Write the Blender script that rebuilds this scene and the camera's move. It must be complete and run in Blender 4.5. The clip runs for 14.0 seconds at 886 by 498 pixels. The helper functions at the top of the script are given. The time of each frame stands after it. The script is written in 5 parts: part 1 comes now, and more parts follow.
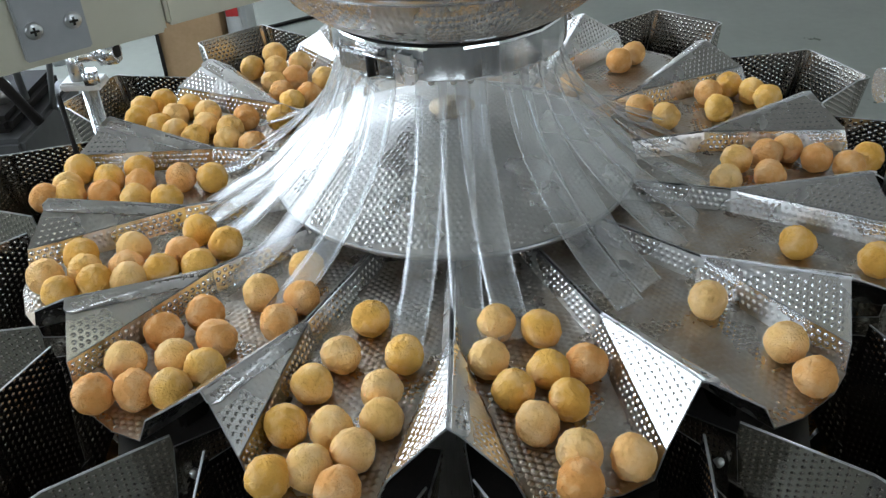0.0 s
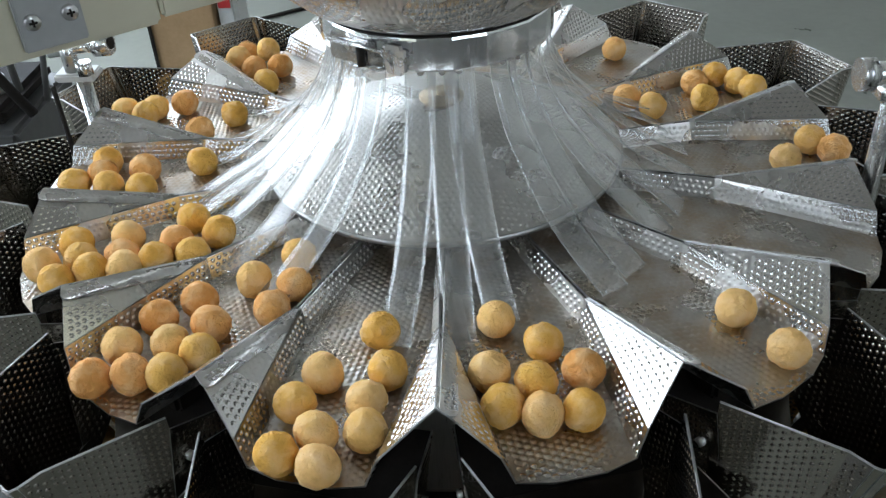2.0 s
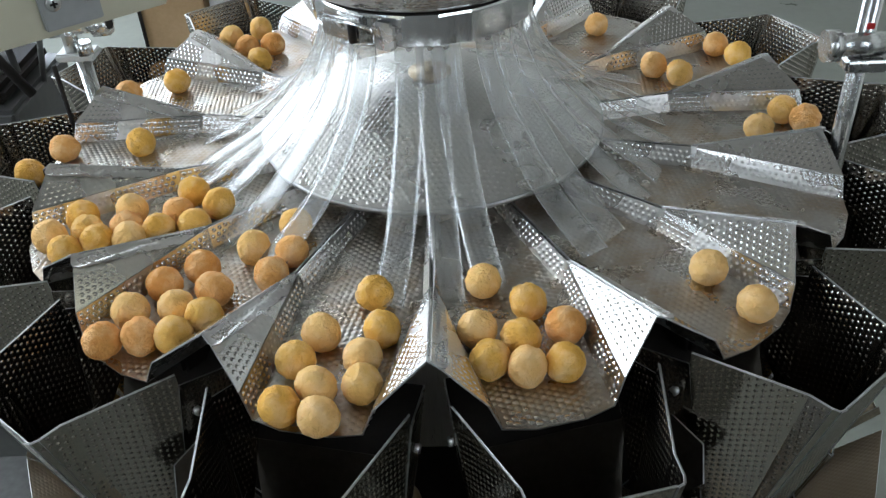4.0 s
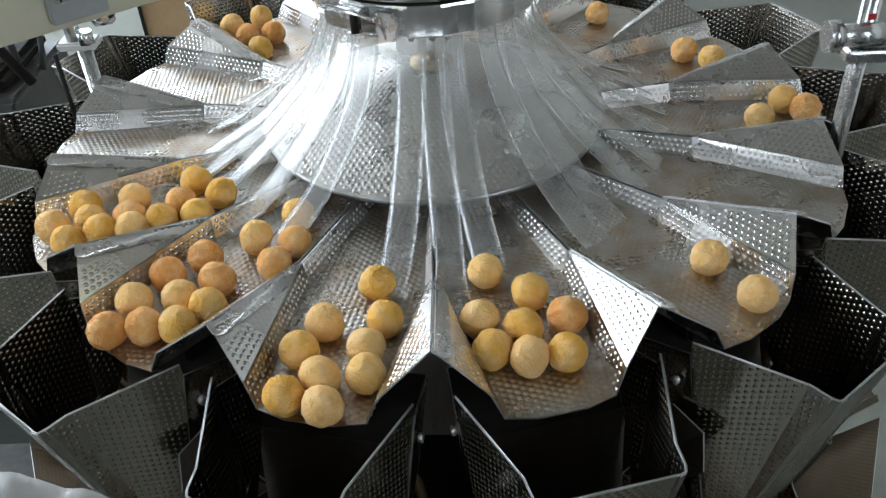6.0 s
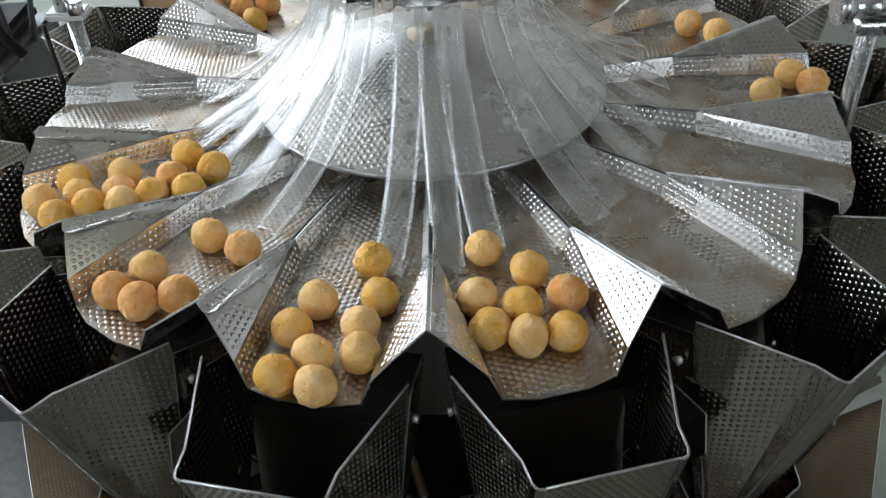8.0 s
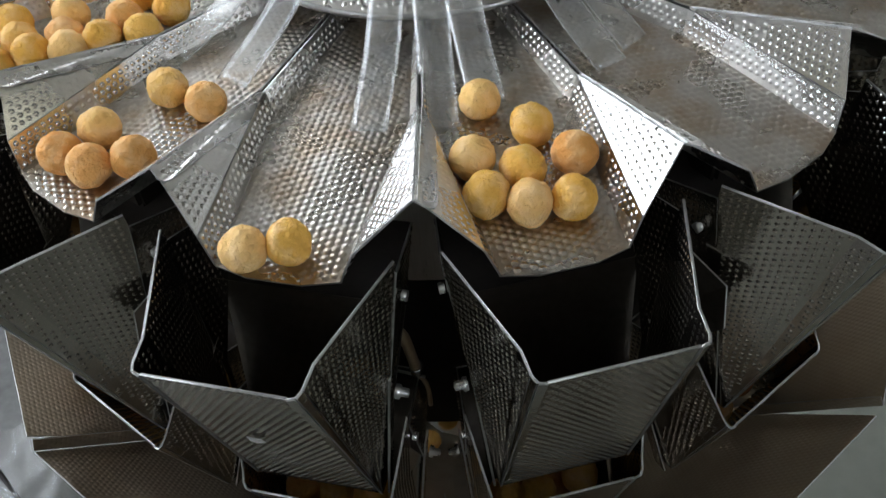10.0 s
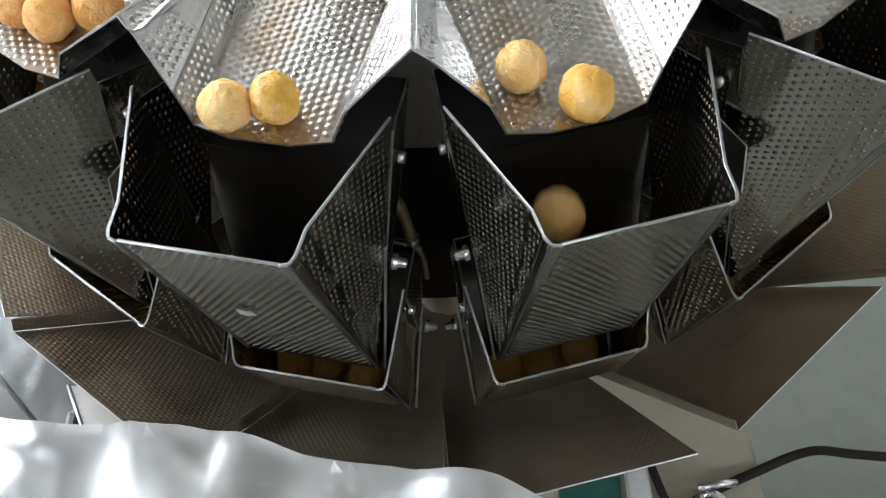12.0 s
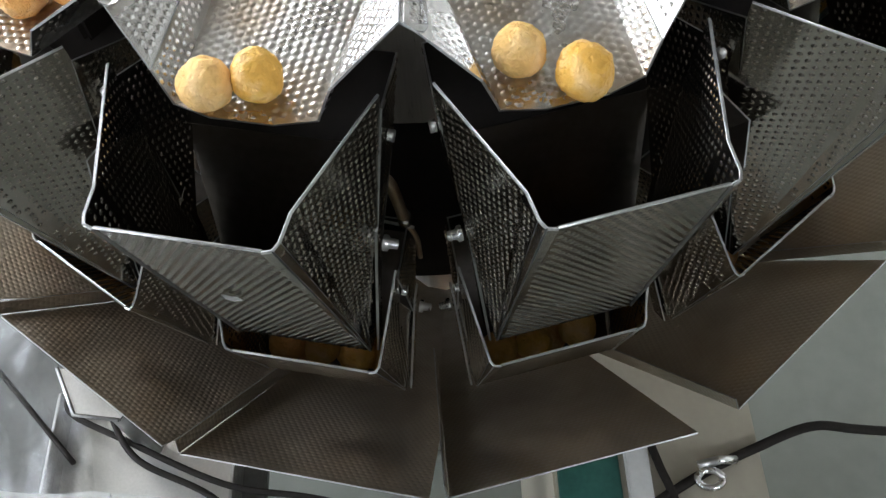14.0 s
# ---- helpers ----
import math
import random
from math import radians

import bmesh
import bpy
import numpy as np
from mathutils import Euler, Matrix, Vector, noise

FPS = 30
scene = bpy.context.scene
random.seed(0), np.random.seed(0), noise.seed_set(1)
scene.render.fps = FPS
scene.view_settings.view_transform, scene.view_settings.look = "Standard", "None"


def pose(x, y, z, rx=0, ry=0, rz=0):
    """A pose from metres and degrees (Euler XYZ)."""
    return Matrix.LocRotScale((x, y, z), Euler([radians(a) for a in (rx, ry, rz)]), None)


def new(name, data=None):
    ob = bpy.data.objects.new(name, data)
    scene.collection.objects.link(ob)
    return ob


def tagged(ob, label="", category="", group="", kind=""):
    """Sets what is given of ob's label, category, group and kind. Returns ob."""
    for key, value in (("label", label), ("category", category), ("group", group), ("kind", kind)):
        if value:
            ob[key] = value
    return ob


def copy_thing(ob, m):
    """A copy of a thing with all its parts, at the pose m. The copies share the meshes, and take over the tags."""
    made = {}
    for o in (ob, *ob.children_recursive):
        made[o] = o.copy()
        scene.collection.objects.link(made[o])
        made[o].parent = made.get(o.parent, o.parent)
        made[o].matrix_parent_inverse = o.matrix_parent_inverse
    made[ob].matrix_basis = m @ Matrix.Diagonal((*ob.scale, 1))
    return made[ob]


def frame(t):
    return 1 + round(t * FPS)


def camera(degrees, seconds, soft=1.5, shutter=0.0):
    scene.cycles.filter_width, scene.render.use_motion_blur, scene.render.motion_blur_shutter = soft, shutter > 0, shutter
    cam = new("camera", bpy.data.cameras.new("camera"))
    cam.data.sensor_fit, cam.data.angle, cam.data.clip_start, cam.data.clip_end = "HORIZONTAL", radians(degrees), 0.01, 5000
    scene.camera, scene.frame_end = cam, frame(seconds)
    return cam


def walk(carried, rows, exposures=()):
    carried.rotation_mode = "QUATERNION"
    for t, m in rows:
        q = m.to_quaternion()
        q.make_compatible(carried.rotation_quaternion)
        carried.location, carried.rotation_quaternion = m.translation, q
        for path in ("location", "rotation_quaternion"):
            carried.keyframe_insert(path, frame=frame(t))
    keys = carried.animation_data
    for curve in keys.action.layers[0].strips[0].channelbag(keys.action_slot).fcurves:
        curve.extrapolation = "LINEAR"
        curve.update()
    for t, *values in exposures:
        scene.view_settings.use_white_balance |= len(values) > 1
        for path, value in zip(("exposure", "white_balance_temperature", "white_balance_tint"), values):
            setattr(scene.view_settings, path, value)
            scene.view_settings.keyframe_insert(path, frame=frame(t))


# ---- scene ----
cam = camera(53.3, 14.0, soft=1.35, shutter=0.22)
ROWS = [
    (0.0, 0.0250, -0.8488, 1.8741, 55.55, 2.69, 1.06),
    (0.5, 0.0240, -0.8496, 1.8743, 55.55, 2.67, 0.96),
    (1.0, 0.0254, -0.8490, 1.8742, 55.41, 2.50, 0.88),
    (1.5, 0.0242, -0.8507, 1.8713, 55.12, 2.62, 0.75),
    (2.0, 0.0296, -0.8652, 1.8799, 55.00, 2.63, 0.62),
    (2.5, 0.0295, -0.8871, 1.8895, 55.09, 2.45, 0.20),
    (3.0, 0.0316, -0.9060, 1.8938, 54.73, 2.79, 0.06),
    (5.5, 0.0321, -0.9100, 1.8989, 52.73, 2.79, -0.40),
    (6.0, 0.0284, -0.9101, 1.9015, 52.73, 2.80, -0.36),
    (6.5, 0.0257, -0.9076, 1.9008, 52.41, 2.72, -0.36),
    (7.0, 0.0298, -0.9076, 1.8978, 52.62, 2.70, -0.32),
    (9.5, 0.0298, -0.8383, 1.8579, 44.18, 2.47, -0.32),
    (10.0, 0.0379, -0.8165, 1.8436, 40.57, 3.19, -0.52),
    (10.5, 0.0350, -0.8087, 1.8255, 37.81, 3.09, -0.77),
    (11.0, 0.0311, -0.8002, 1.8105, 35.06, 2.70, -0.97),
    (11.5, 0.0280, -0.7982, 1.8010, 33.79, 2.57, -1.17),
    (12.0, 0.0235, -0.8027, 1.7983, 33.25, 2.52, -1.53),
    (12.5, 0.0220, -0.8018, 1.7975, 32.86, 2.47, -1.57),
    (13.0, 0.0271, -0.7954, 1.7921, 32.34, 2.95, -1.68),
    (13.5, 0.0289, -0.7894, 1.7880, 31.69, 2.92, -1.90),
    (14.0, 0.0271, -0.7850, 1.7853, 31.23, 2.69, -2.07),
]
walk(cam, [(t, pose(x, y, z, rx, ry, rz)) for t, x, y, z, rx, ry, rz in ROWS], [(0.0, -0.55, 6250, 10), (3.0, -0.55, 6400, 10), (7.2, -0.55, 6500, 11), (9.5, -0.65, 6700, 13), (10.2, -0.3, 6700, 13), (11.0, 0.12, 6700, 13), (12.5, 0.25, 6650, 13), (14.0, 0.2, 6700, 14)])

# ---- light: daylight through the tall windows of the hall, sky behind ----
world = bpy.data.worlds.new("hall_daylight")
scene.world = world
world.use_nodes = True
sky = world.node_tree.nodes.new("ShaderNodeTexSky")
sky.sky_type, sky.sun_disc = "NISHITA", False
sky.sun_elevation, sky.sun_rotation = radians(40), radians(280)
world.node_tree.links.new(sky.outputs[0], world.node_tree.nodes["Background"].inputs[0])
world.node_tree.nodes["Background"].inputs[1].default_value = 0.1
WINDOW_GLOW = 15.5
NORTH_GLOW = 13.0
SOUTH_GLOW = 10.0

Z0 = 1.4          # height of the feeder-pan walls above the hall floor
HEADS = 14
STEP = 2 * math.pi / HEADS
GEOM = {}


# ---- materials ----
def material(name, color=(0.5, 0.5, 0.5), rough=0.5, metal=0.0, spec=0.5):
    m = bpy.data.materials.new(name)
    m.use_nodes = True
    b = m.node_tree.nodes["Principled BSDF"]
    b.inputs["Base Color"].default_value = (*color, 1)
    b.inputs["Roughness"].default_value = rough
    b.inputs["Metallic"].default_value = metal
    b.inputs["Specular IOR Level"].default_value = spec
    return m


def kit(m):
    nt = m.node_tree
    return nt, nt.nodes["Principled BSDF"], nt.nodes.new, nt.links.new


def math_node(nt, op, a, b=None, c=None):
    n = nt.nodes.new("ShaderNodeMath")
    n.operation = op
    for i, v in enumerate((a, b, c)):
        if v is None:
            continue
        if isinstance(v, (int, float)):
            n.inputs[i].default_value = v
        else:
            nt.links.new(v, n.inputs[i])
    return n.outputs[0]


def vary(m, c1, c2, scale, detail=4.0, rough=None, bump=0.0, bump_scale=None, coords="Object", stretch=(1, 1, 1)):
    """Two-scale noise between two colours, with roughness and bump from the finer noise."""
    nt, b, node, link = kit(m)
    tc = node("ShaderNodeTexCoord")
    mp = node("ShaderNodeMapping")
    mp.inputs["Scale"].default_value = stretch
    link(tc.outputs[coords], mp.inputs[0])
    n1, n2 = node("ShaderNodeTexNoise"), node("ShaderNodeTexNoise")
    n1.inputs["Scale"].default_value, n1.inputs["Detail"].default_value = scale, detail
    n2.inputs["Scale"].default_value, n2.inputs["Detail"].default_value = bump_scale or scale * 9, 3.0
    link(mp.outputs[0], n1.inputs["Vector"])
    link(mp.outputs[0], n2.inputs["Vector"])
    both = math_node(nt, "ADD", math_node(nt, "MULTIPLY", n1.outputs[0], 0.65), math_node(nt, "MULTIPLY", n2.outputs[0], 0.35))
    ramp = node("ShaderNodeValToRGB")
    ramp.color_ramp.elements[0].position, ramp.color_ramp.elements[1].position = 0.35, 0.65
    ramp.color_ramp.elements[0].color, ramp.color_ramp.elements[1].color = (*c1, 1), (*c2, 1)
    link(both, ramp.inputs[0])
    link(ramp.outputs[0], b.inputs["Base Color"])
    if rough:
        mr = node("ShaderNodeMapRange")
        mr.inputs[3].default_value, mr.inputs[4].default_value = rough
        link(both, mr.inputs[0])
        link(mr.outputs[0], b.inputs["Roughness"])
    if bump:
        bp = node("ShaderNodeBump")
        bp.inputs["Distance"].default_value = bump
        link(n2.outputs[0], bp.inputs["Height"])
        link(bp.outputs[0], b.inputs["Normal"])
    return m


def dimpled(name, pitch=0.0066, depth=0.0008, color=(0.63, 0.618, 0.60), rough=0.2, oil=0.25, stain_and_reflection=0.0):
    """Rigidised stainless sheet: staggered rows of small raised dimples, thin greasy film in patches."""
    m = material(name, color, rough, 1.0)
    nt, b, node, link = kit(m)
    uv = node("ShaderNodeUVMap")
    uv.uv_map = "UVMap"
    sep = node("ShaderNodeSeparateXYZ")
    link(uv.outputs[0], sep.inputs[0])
    rowh = 0.866
    x = math_node(nt, "DIVIDE", sep.outputs[0], pitch)
    y = math_node(nt, "DIVIDE", sep.outputs[1], pitch * rowh * 2)

    def lattice(off):
        fx = math_node(nt, "SUBTRACT", math_node(nt, "FRACT", math_node(nt, "ADD", x, off)), 0.5)
        fy = math_node(nt, "MULTIPLY", math_node(nt, "SUBTRACT", math_node(nt, "FRACT", math_node(nt, "ADD", y, off)), 0.5), 2 * rowh)
        d = math_node(nt, "ADD", math_node(nt, "MULTIPLY", fx, fx), math_node(nt, "MULTIPLY", fy, fy))
        mr = node("ShaderNodeMapRange")
        mr.inputs[1].default_value, mr.inputs[2].default_value = 0.0, 0.175
        mr.inputs[3].default_value, mr.inputs[4].default_value = 1.0, 0.0
        link(d, mr.inputs[0])
        return mr.outputs[0]

    h = math_node(nt, "MAXIMUM", lattice(0.0), lattice(0.5))
    bp = node("ShaderNodeBump")
    bp.inputs["Distance"].default_value = depth
    link(h, bp.inputs["Height"])
    tc = node("ShaderNodeTexCoord")
    n1 = node("ShaderNodeTexNoise")
    n1.inputs["Scale"].default_value, n1.inputs["Detail"].default_value = 14.0, 5.0
    link(tc.outputs["Object"], n1.inputs["Vector"])
    n2 = node("ShaderNodeTexNoise")
    n2.inputs["Scale"].default_value, n2.inputs["Detail"].default_value = 260.0, 2.0
    link(tc.outputs["Object"], n2.inputs["Vector"])
    bp2 = node("ShaderNodeBump")
    bp2.inputs["Distance"].default_value = 0.00008
    link(n2.outputs[0], bp2.inputs["Height"])
    if depth:
        link(bp.outputs[0], bp2.inputs["Normal"])
    link(bp2.outputs[0], b.inputs["Normal"])
    mr = node("ShaderNodeMapRange")
    mr.inputs[1].default_value, mr.inputs[2].default_value = 0.35, 0.7
    mr.inputs[3].default_value, mr.inputs[4].default_value = rough, rough + oil
    link(n1.outputs[0], mr.inputs[0])
    link(mr.outputs[0], b.inputs["Roughness"])
    mix = node("ShaderNodeMix")
    mix.data_type = "RGBA"
    mix.inputs["A"].default_value = (*color, 1)
    mix.inputs["B"].default_value = (color[0] * 0.8, color[1] * 0.77, color[2] * 0.71, 1)
    link(mr.outputs[0], mix.inputs["Factor"])
    link(mix.outputs["Result"], b.inputs["Base Color"])
    # brown patches: grease stains, with the puffs' brown reflection put into the colour
    if stain_and_reflection:
        n3 = node("ShaderNodeTexNoise")
        n3.inputs["Scale"].default_value, n3.inputs["Detail"].default_value = 24.0, 4.0
        link(tc.outputs["Object"], n3.inputs["Vector"])
        patch = node("ShaderNodeMapRange")
        patch.inputs[1].default_value, patch.inputs[2].default_value = 0.45, 0.68
        patch.inputs[3].default_value, patch.inputs[4].default_value = 0.0, stain_and_reflection
        link(n3.outputs[0], patch.inputs[0])
        brown = node("ShaderNodeMix")
        brown.data_type = "RGBA"
        brown.inputs["B"].default_value = (0.36, 0.235, 0.12, 1)
        link(patch.outputs[0], brown.inputs["Factor"])
        link(mix.outputs["Result"], brown.inputs["A"])
        link(brown.outputs["Result"], b.inputs["Base Color"])
    return m


def clear_vinyl(name, gloss=0.14, milky=(0.02, 0.12), soft=0.3):
    """Clear, slightly milky soft PVC."""
    m = bpy.data.materials.new(name)
    m.use_nodes = True
    nt = m.node_tree
    nt.nodes.clear()
    node, link = nt.nodes.new, nt.links.new
    out = node("ShaderNodeOutputMaterial")
    tr, gl, df = node("ShaderNodeBsdfTransparent"), node("ShaderNodeBsdfGlossy"), node("ShaderNodeBsdfDiffuse")
    tr.inputs[0].default_value = (0.97, 0.975, 0.97, 1)
    gl.inputs["Roughness"].default_value = soft
    df.inputs[0].default_value = (0.8, 0.79, 0.755, 1)
    tc = node("ShaderNodeTexCoord")
    ns = node("ShaderNodeTexNoise")
    ns.inputs["Scale"].default_value, ns.inputs["Detail"].default_value = 18.0, 3.0
    link(tc.outputs["Object"], ns.inputs["Vector"])
    bp = node("ShaderNodeBump")
    bp.inputs["Distance"].default_value = 0.0002
    link(ns.outputs[0], bp.inputs["Height"])
    link(bp.outputs[0], gl.inputs["Normal"])
    haze = node("ShaderNodeMapRange")
    haze.inputs[1].default_value, haze.inputs[2].default_value = 0.3, 0.75
    haze.inputs[3].default_value, haze.inputs[4].default_value = milky
    link(ns.outputs[0], haze.inputs[0])
    m1, m2 = node("ShaderNodeMixShader"), node("ShaderNodeMixShader")
    link(haze.outputs[0], m1.inputs[0])
    link(tr.outputs[0], m1.inputs[1])
    link(df.outputs[0], m1.inputs[2])
    m2.inputs[0].default_value = gloss
    link(m1.outputs[0], m2.inputs[1])
    link(gl.outputs[0], m2.inputs[2])
    link(m2.outputs[0], out.inputs[0])
    return m


def glow(name, color, strength):
    m = bpy.data.materials.new(name)
    m.use_nodes = True
    nt = m.node_tree
    nt.nodes.clear()
    out, em = nt.nodes.new("ShaderNodeOutputMaterial"), nt.nodes.new("ShaderNodeEmission")
    em.inputs[0].default_value, em.inputs[1].default_value = (*color, 1), strength
    nt.links.new(em.outputs[0], out.inputs[0])
    return m


BOWL_SHEET = dimpled("dimpled_stainless_bowl", rough=0.17, depth=0.0011)
DIMPLE = dimpled("dimpled_stainless", rough=0.17, depth=0.0)
DIMPLE_FLOOR = dimpled("dimpled_stainless_floor", depth=0.0, rough=0.22, oil=0.2, color=(0.56, 0.535, 0.50), stain_and_reflection=0.6)
DIMPLE_DULL = dimpled("dimpled_stainless_dull", color=(0.43, 0.40, 0.355), rough=0.12, oil=0.12, depth=0.0)
DIMPLE_CHUTE = dimpled("dimpled_stainless_chute", color=(0.46, 0.40, 0.325), rough=0.36, depth=0.0004)
DIMPLE_CONE = dimpled("dimpled_stainless_cone", rough=0.2, depth=0.0)
STEEL = vary(material("stainless_plain", (0.55, 0.55, 0.53), 0.3, 1.0), (0.5, 0.5, 0.48), (0.62, 0.61, 0.59), 20, rough=(0.24, 0.4), bump=0.00005, bump_scale=300, stretch=(1, 1, 8))
# steel darkened so its colour holds the shade inside the hoppers
SHADED_STEEL = vary(material("shaded_steel", (0.12, 0.105, 0.09), 0.45, 1.0), (0.09, 0.08, 0.068), (0.15, 0.132, 0.115), 16, rough=(0.38, 0.55))
EDGE = vary(material("cut_steel_edge", (0.75, 0.75, 0.74), 0.3, 1.0), (0.34, 0.34, 0.33), (0.52, 0.52, 0.51), 50, rough=(0.34, 0.5))
CHROME = vary(material("polished_steel", (0.8, 0.8, 0.8), 0.08, 1.0), (0.62, 0.62, 0.61), (0.72, 0.72, 0.71), 12, rough=(0.2, 0.34))
# near-black for rubber and cables, also shade painted into hopper backs and gaps
DARK = vary(material("dark_rubber_and_shade", (0.02, 0.02, 0.02), 0.7, 0.0, 0.2), (0.011, 0.009, 0.0075), (0.023, 0.019, 0.016), 25, rough=(0.6, 0.85))
DRUM_STEEL = vary(material("drum_steel", (0.8, 0.77, 0.73), 0.4, 0.3), (0.68, 0.65, 0.61), (0.88, 0.85, 0.81), 10, rough=(0.22, 0.36), stretch=(6, 6, 0.4))
CREAM = vary(material("cream_paint", (0.64, 0.59, 0.44), 0.4), (0.6, 0.555, 0.41), (0.68, 0.63, 0.48), 6, rough=(0.3, 0.5), bump=0.0001)
BEIGE = vary(material("beige_paint", (0.45, 0.42, 0.35), 0.45), (0.33, 0.30, 0.235), (0.39, 0.355, 0.28), 8, rough=(0.35, 0.55), bump=0.0001)
FLOOR_MAT = vary(material("epoxy_floor", (0.26, 0.3, 0.28), 0.35), (0.143, 0.15, 0.127), (0.197, 0.205, 0.176), 2.2, rough=(0.2, 0.42), bump=0.0003)
WALL_MAT = vary(material("wall_paint", (0.5, 0.48, 0.43), 0.7), (0.68, 0.665, 0.62), (0.77, 0.755, 0.71), 1.5, rough=(0.6, 0.8), bump=0.0004)
# unseen ceiling, beige lowered to cut the light it bounces down
CEILING_MAT = vary(material("dimmed_ceiling_paint", (0.5, 0.46, 0.39), 0.8), (0.24, 0.225, 0.20), (0.30, 0.28, 0.25), 1.2, rough=(0.7, 0.9), bump=0.0004)
# unseen south wall, coloured dark so the steel mirrors a dim side
DIMMED_WALL = vary(material("dimmed_wall", (0.06, 0.06, 0.055), 0.7), (0.09, 0.088, 0.08), (0.13, 0.127, 0.117), 1.5, rough=(0.6, 0.8), bump=0.0004)
CARD = vary(material("cardboard", (0.42, 0.27, 0.14), 0.8), (0.38, 0.24, 0.12), (0.46, 0.3, 0.16), 9, rough=(0.7, 0.9), bump=0.0002)
VINYL = clear_vinyl("clear_vinyl", 0.13, (0.05, 0.11), 0.3)
VINYL_EDGE = clear_vinyl("vinyl_cut_edge", 0.4, (0.45, 0.7), 0.25)
FILM = clear_vinyl("clear_film", 0.3, (0.25, 0.6), 0.34)
RED = vary(material("red_plastic", (0.5, 0.03, 0.03), 0.4), (0.42, 0.02, 0.02), (0.55, 0.04, 0.04), 30, rough=(0.3, 0.5))
MACHINE_GREY = vary(material("machine_grey", (0.09, 0.09, 0.088), 0.45), (0.07, 0.07, 0.068), (0.11, 0.11, 0.105), 7, rough=(0.35, 0.55), bump=0.0001)
BENCH_STEEL = vary(material("worn_bench_steel", (0.3, 0.3, 0.29), 0.5, 0.6), (0.09, 0.09, 0.086), (0.16, 0.16, 0.155), 9, rough=(0.4, 0.6), bump=0.0001)
GREASY = vary(material("greasy_steel", (0.5, 0.4, 0.28), 0.25, 0.8), (0.36, 0.26, 0.155), (0.48, 0.38, 0.26), 80, rough=(0.35, 0.55))
WHITE = vary(material("white_plastic", (0.6, 0.6, 0.58), 0.4), (0.54, 0.54, 0.52), (0.63, 0.63, 0.61), 20, rough=(0.3, 0.5))
GREEN = vary(material("green_plastic", (0.02, 0.1, 0.08), 0.4), (0.015, 0.08, 0.065), (0.03, 0.12, 0.1), 20, rough=(0.3, 0.5))
RING_STEEL = vary(material("brushed_ring_steel", (0.78, 0.78, 0.77), 0.3, 0.85), (0.62, 0.62, 0.61), (0.85, 0.85, 0.84), 9, rough=(0.05, 0.14), stretch=(10, 10, 0.3))
STEEL_GREY = vary(material("grey_steel_plate", (0.4, 0.4, 0.385), 0.5, 0.3), (0.36, 0.36, 0.345), (0.43, 0.43, 0.415), 18, rough=(0.35, 0.55), bump=0.00005)


def puff_material():
    """Fried tofu skin: golden to orange from one to the next, floury pale patches, fine wrinkles."""
    m = material("fried_crust", (0.75, 0.47, 0.13), 0.78, 0.0, 0.2)
    nt, b, node, link = kit(m)
    info = node("ShaderNodeObjectInfo")
    ramp = node("ShaderNodeValToRGB")
    cr = ramp.color_ramp
    cr.elements[0].position, cr.elements[0].color = 0.0, (0.76, 0.40, 0.075, 1)
    cr.elements[1].position, cr.elements[1].color = 1.0, (0.82, 0.43, 0.15, 1)
    for pos, c in ((0.3, (0.82, 0.46, 0.10, 1)), (0.55, (0.88, 0.55, 0.21, 1)), (0.8, (0.73, 0.33, 0.09, 1))):
        e = cr.elements.new(pos)
        e.color = c
    link(info.outputs["Random"], ramp.inputs[0])
    tc = node("ShaderNodeTexCoord")
    n1, n2, n3 = node("ShaderNodeTexNoise"), node("ShaderNodeTexNoise"), node("ShaderNodeTexNoise")
    n1.inputs["Scale"].default_value, n1.inputs["Detail"].default_value = 70.0, 5.0
    n2.inputs["Scale"].default_value, n2.inputs["Detail"].default_value = 420.0, 6.0
    n3.inputs["Scale"].default_value, n3.inputs["Detail"].default_value, n3.inputs["Distortion"].default_value = 120.0, 3.0, 0.8
    for n in (n1, n2, n3):
        link(tc.outputs["Object"], n.inputs["Vector"])
    mr = node("ShaderNodeMapRange")
    mr.inputs[1].default_value, mr.inputs[2].default_value, mr.inputs[4].default_value = 0.46, 0.72, 0.6
    link(n1.outputs[0], mr.inputs[0])
    mix = node("ShaderNodeMix")
    mix.data_type = "RGBA"
    mix.inputs["B"].default_value = (0.92, 0.65, 0.35, 1)
    link(mr.outputs[0], mix.inputs["Factor"])
    link(ramp.outputs[0], mix.inputs["A"])
    dark = node("ShaderNodeMapRange")
    dark.inputs[1].default_value, dark.inputs[2].default_value = 0.25, 0.42
    dark.inputs[3].default_value, dark.inputs[4].default_value = 0.45, 0.0
    link(n1.outputs[0], dark.inputs[0])
    mix2 = node("ShaderNodeMix")
    mix2.data_type = "RGBA"
    mix2.inputs["B"].default_value = (0.5, 0.22, 0.04, 1)
    link(dark.outputs[0], mix2.inputs["Factor"])
    link(mix.outputs["Result"], mix2.inputs["A"])
    link(mix2.outputs["Result"], b.inputs["Base Color"])
    h = math_node(nt, "ADD", math_node(nt, "MULTIPLY", n2.outputs[0], 0.42), math_node(nt, "MULTIPLY", n3.outputs[0], 0.85))
    bp = node("ShaderNodeBump")
    bp.inputs["Distance"].default_value = 0.0034
    link(h, bp.inputs["Height"])
    link(bp.outputs[0], b.inputs["Normal"])
    b.inputs["Subsurface Weight"].default_value = 0.03
    b.inputs["Subsurface Radius"].default_value = (0.004, 0.002, 0.0008)
    return m


PUFF = puff_material()


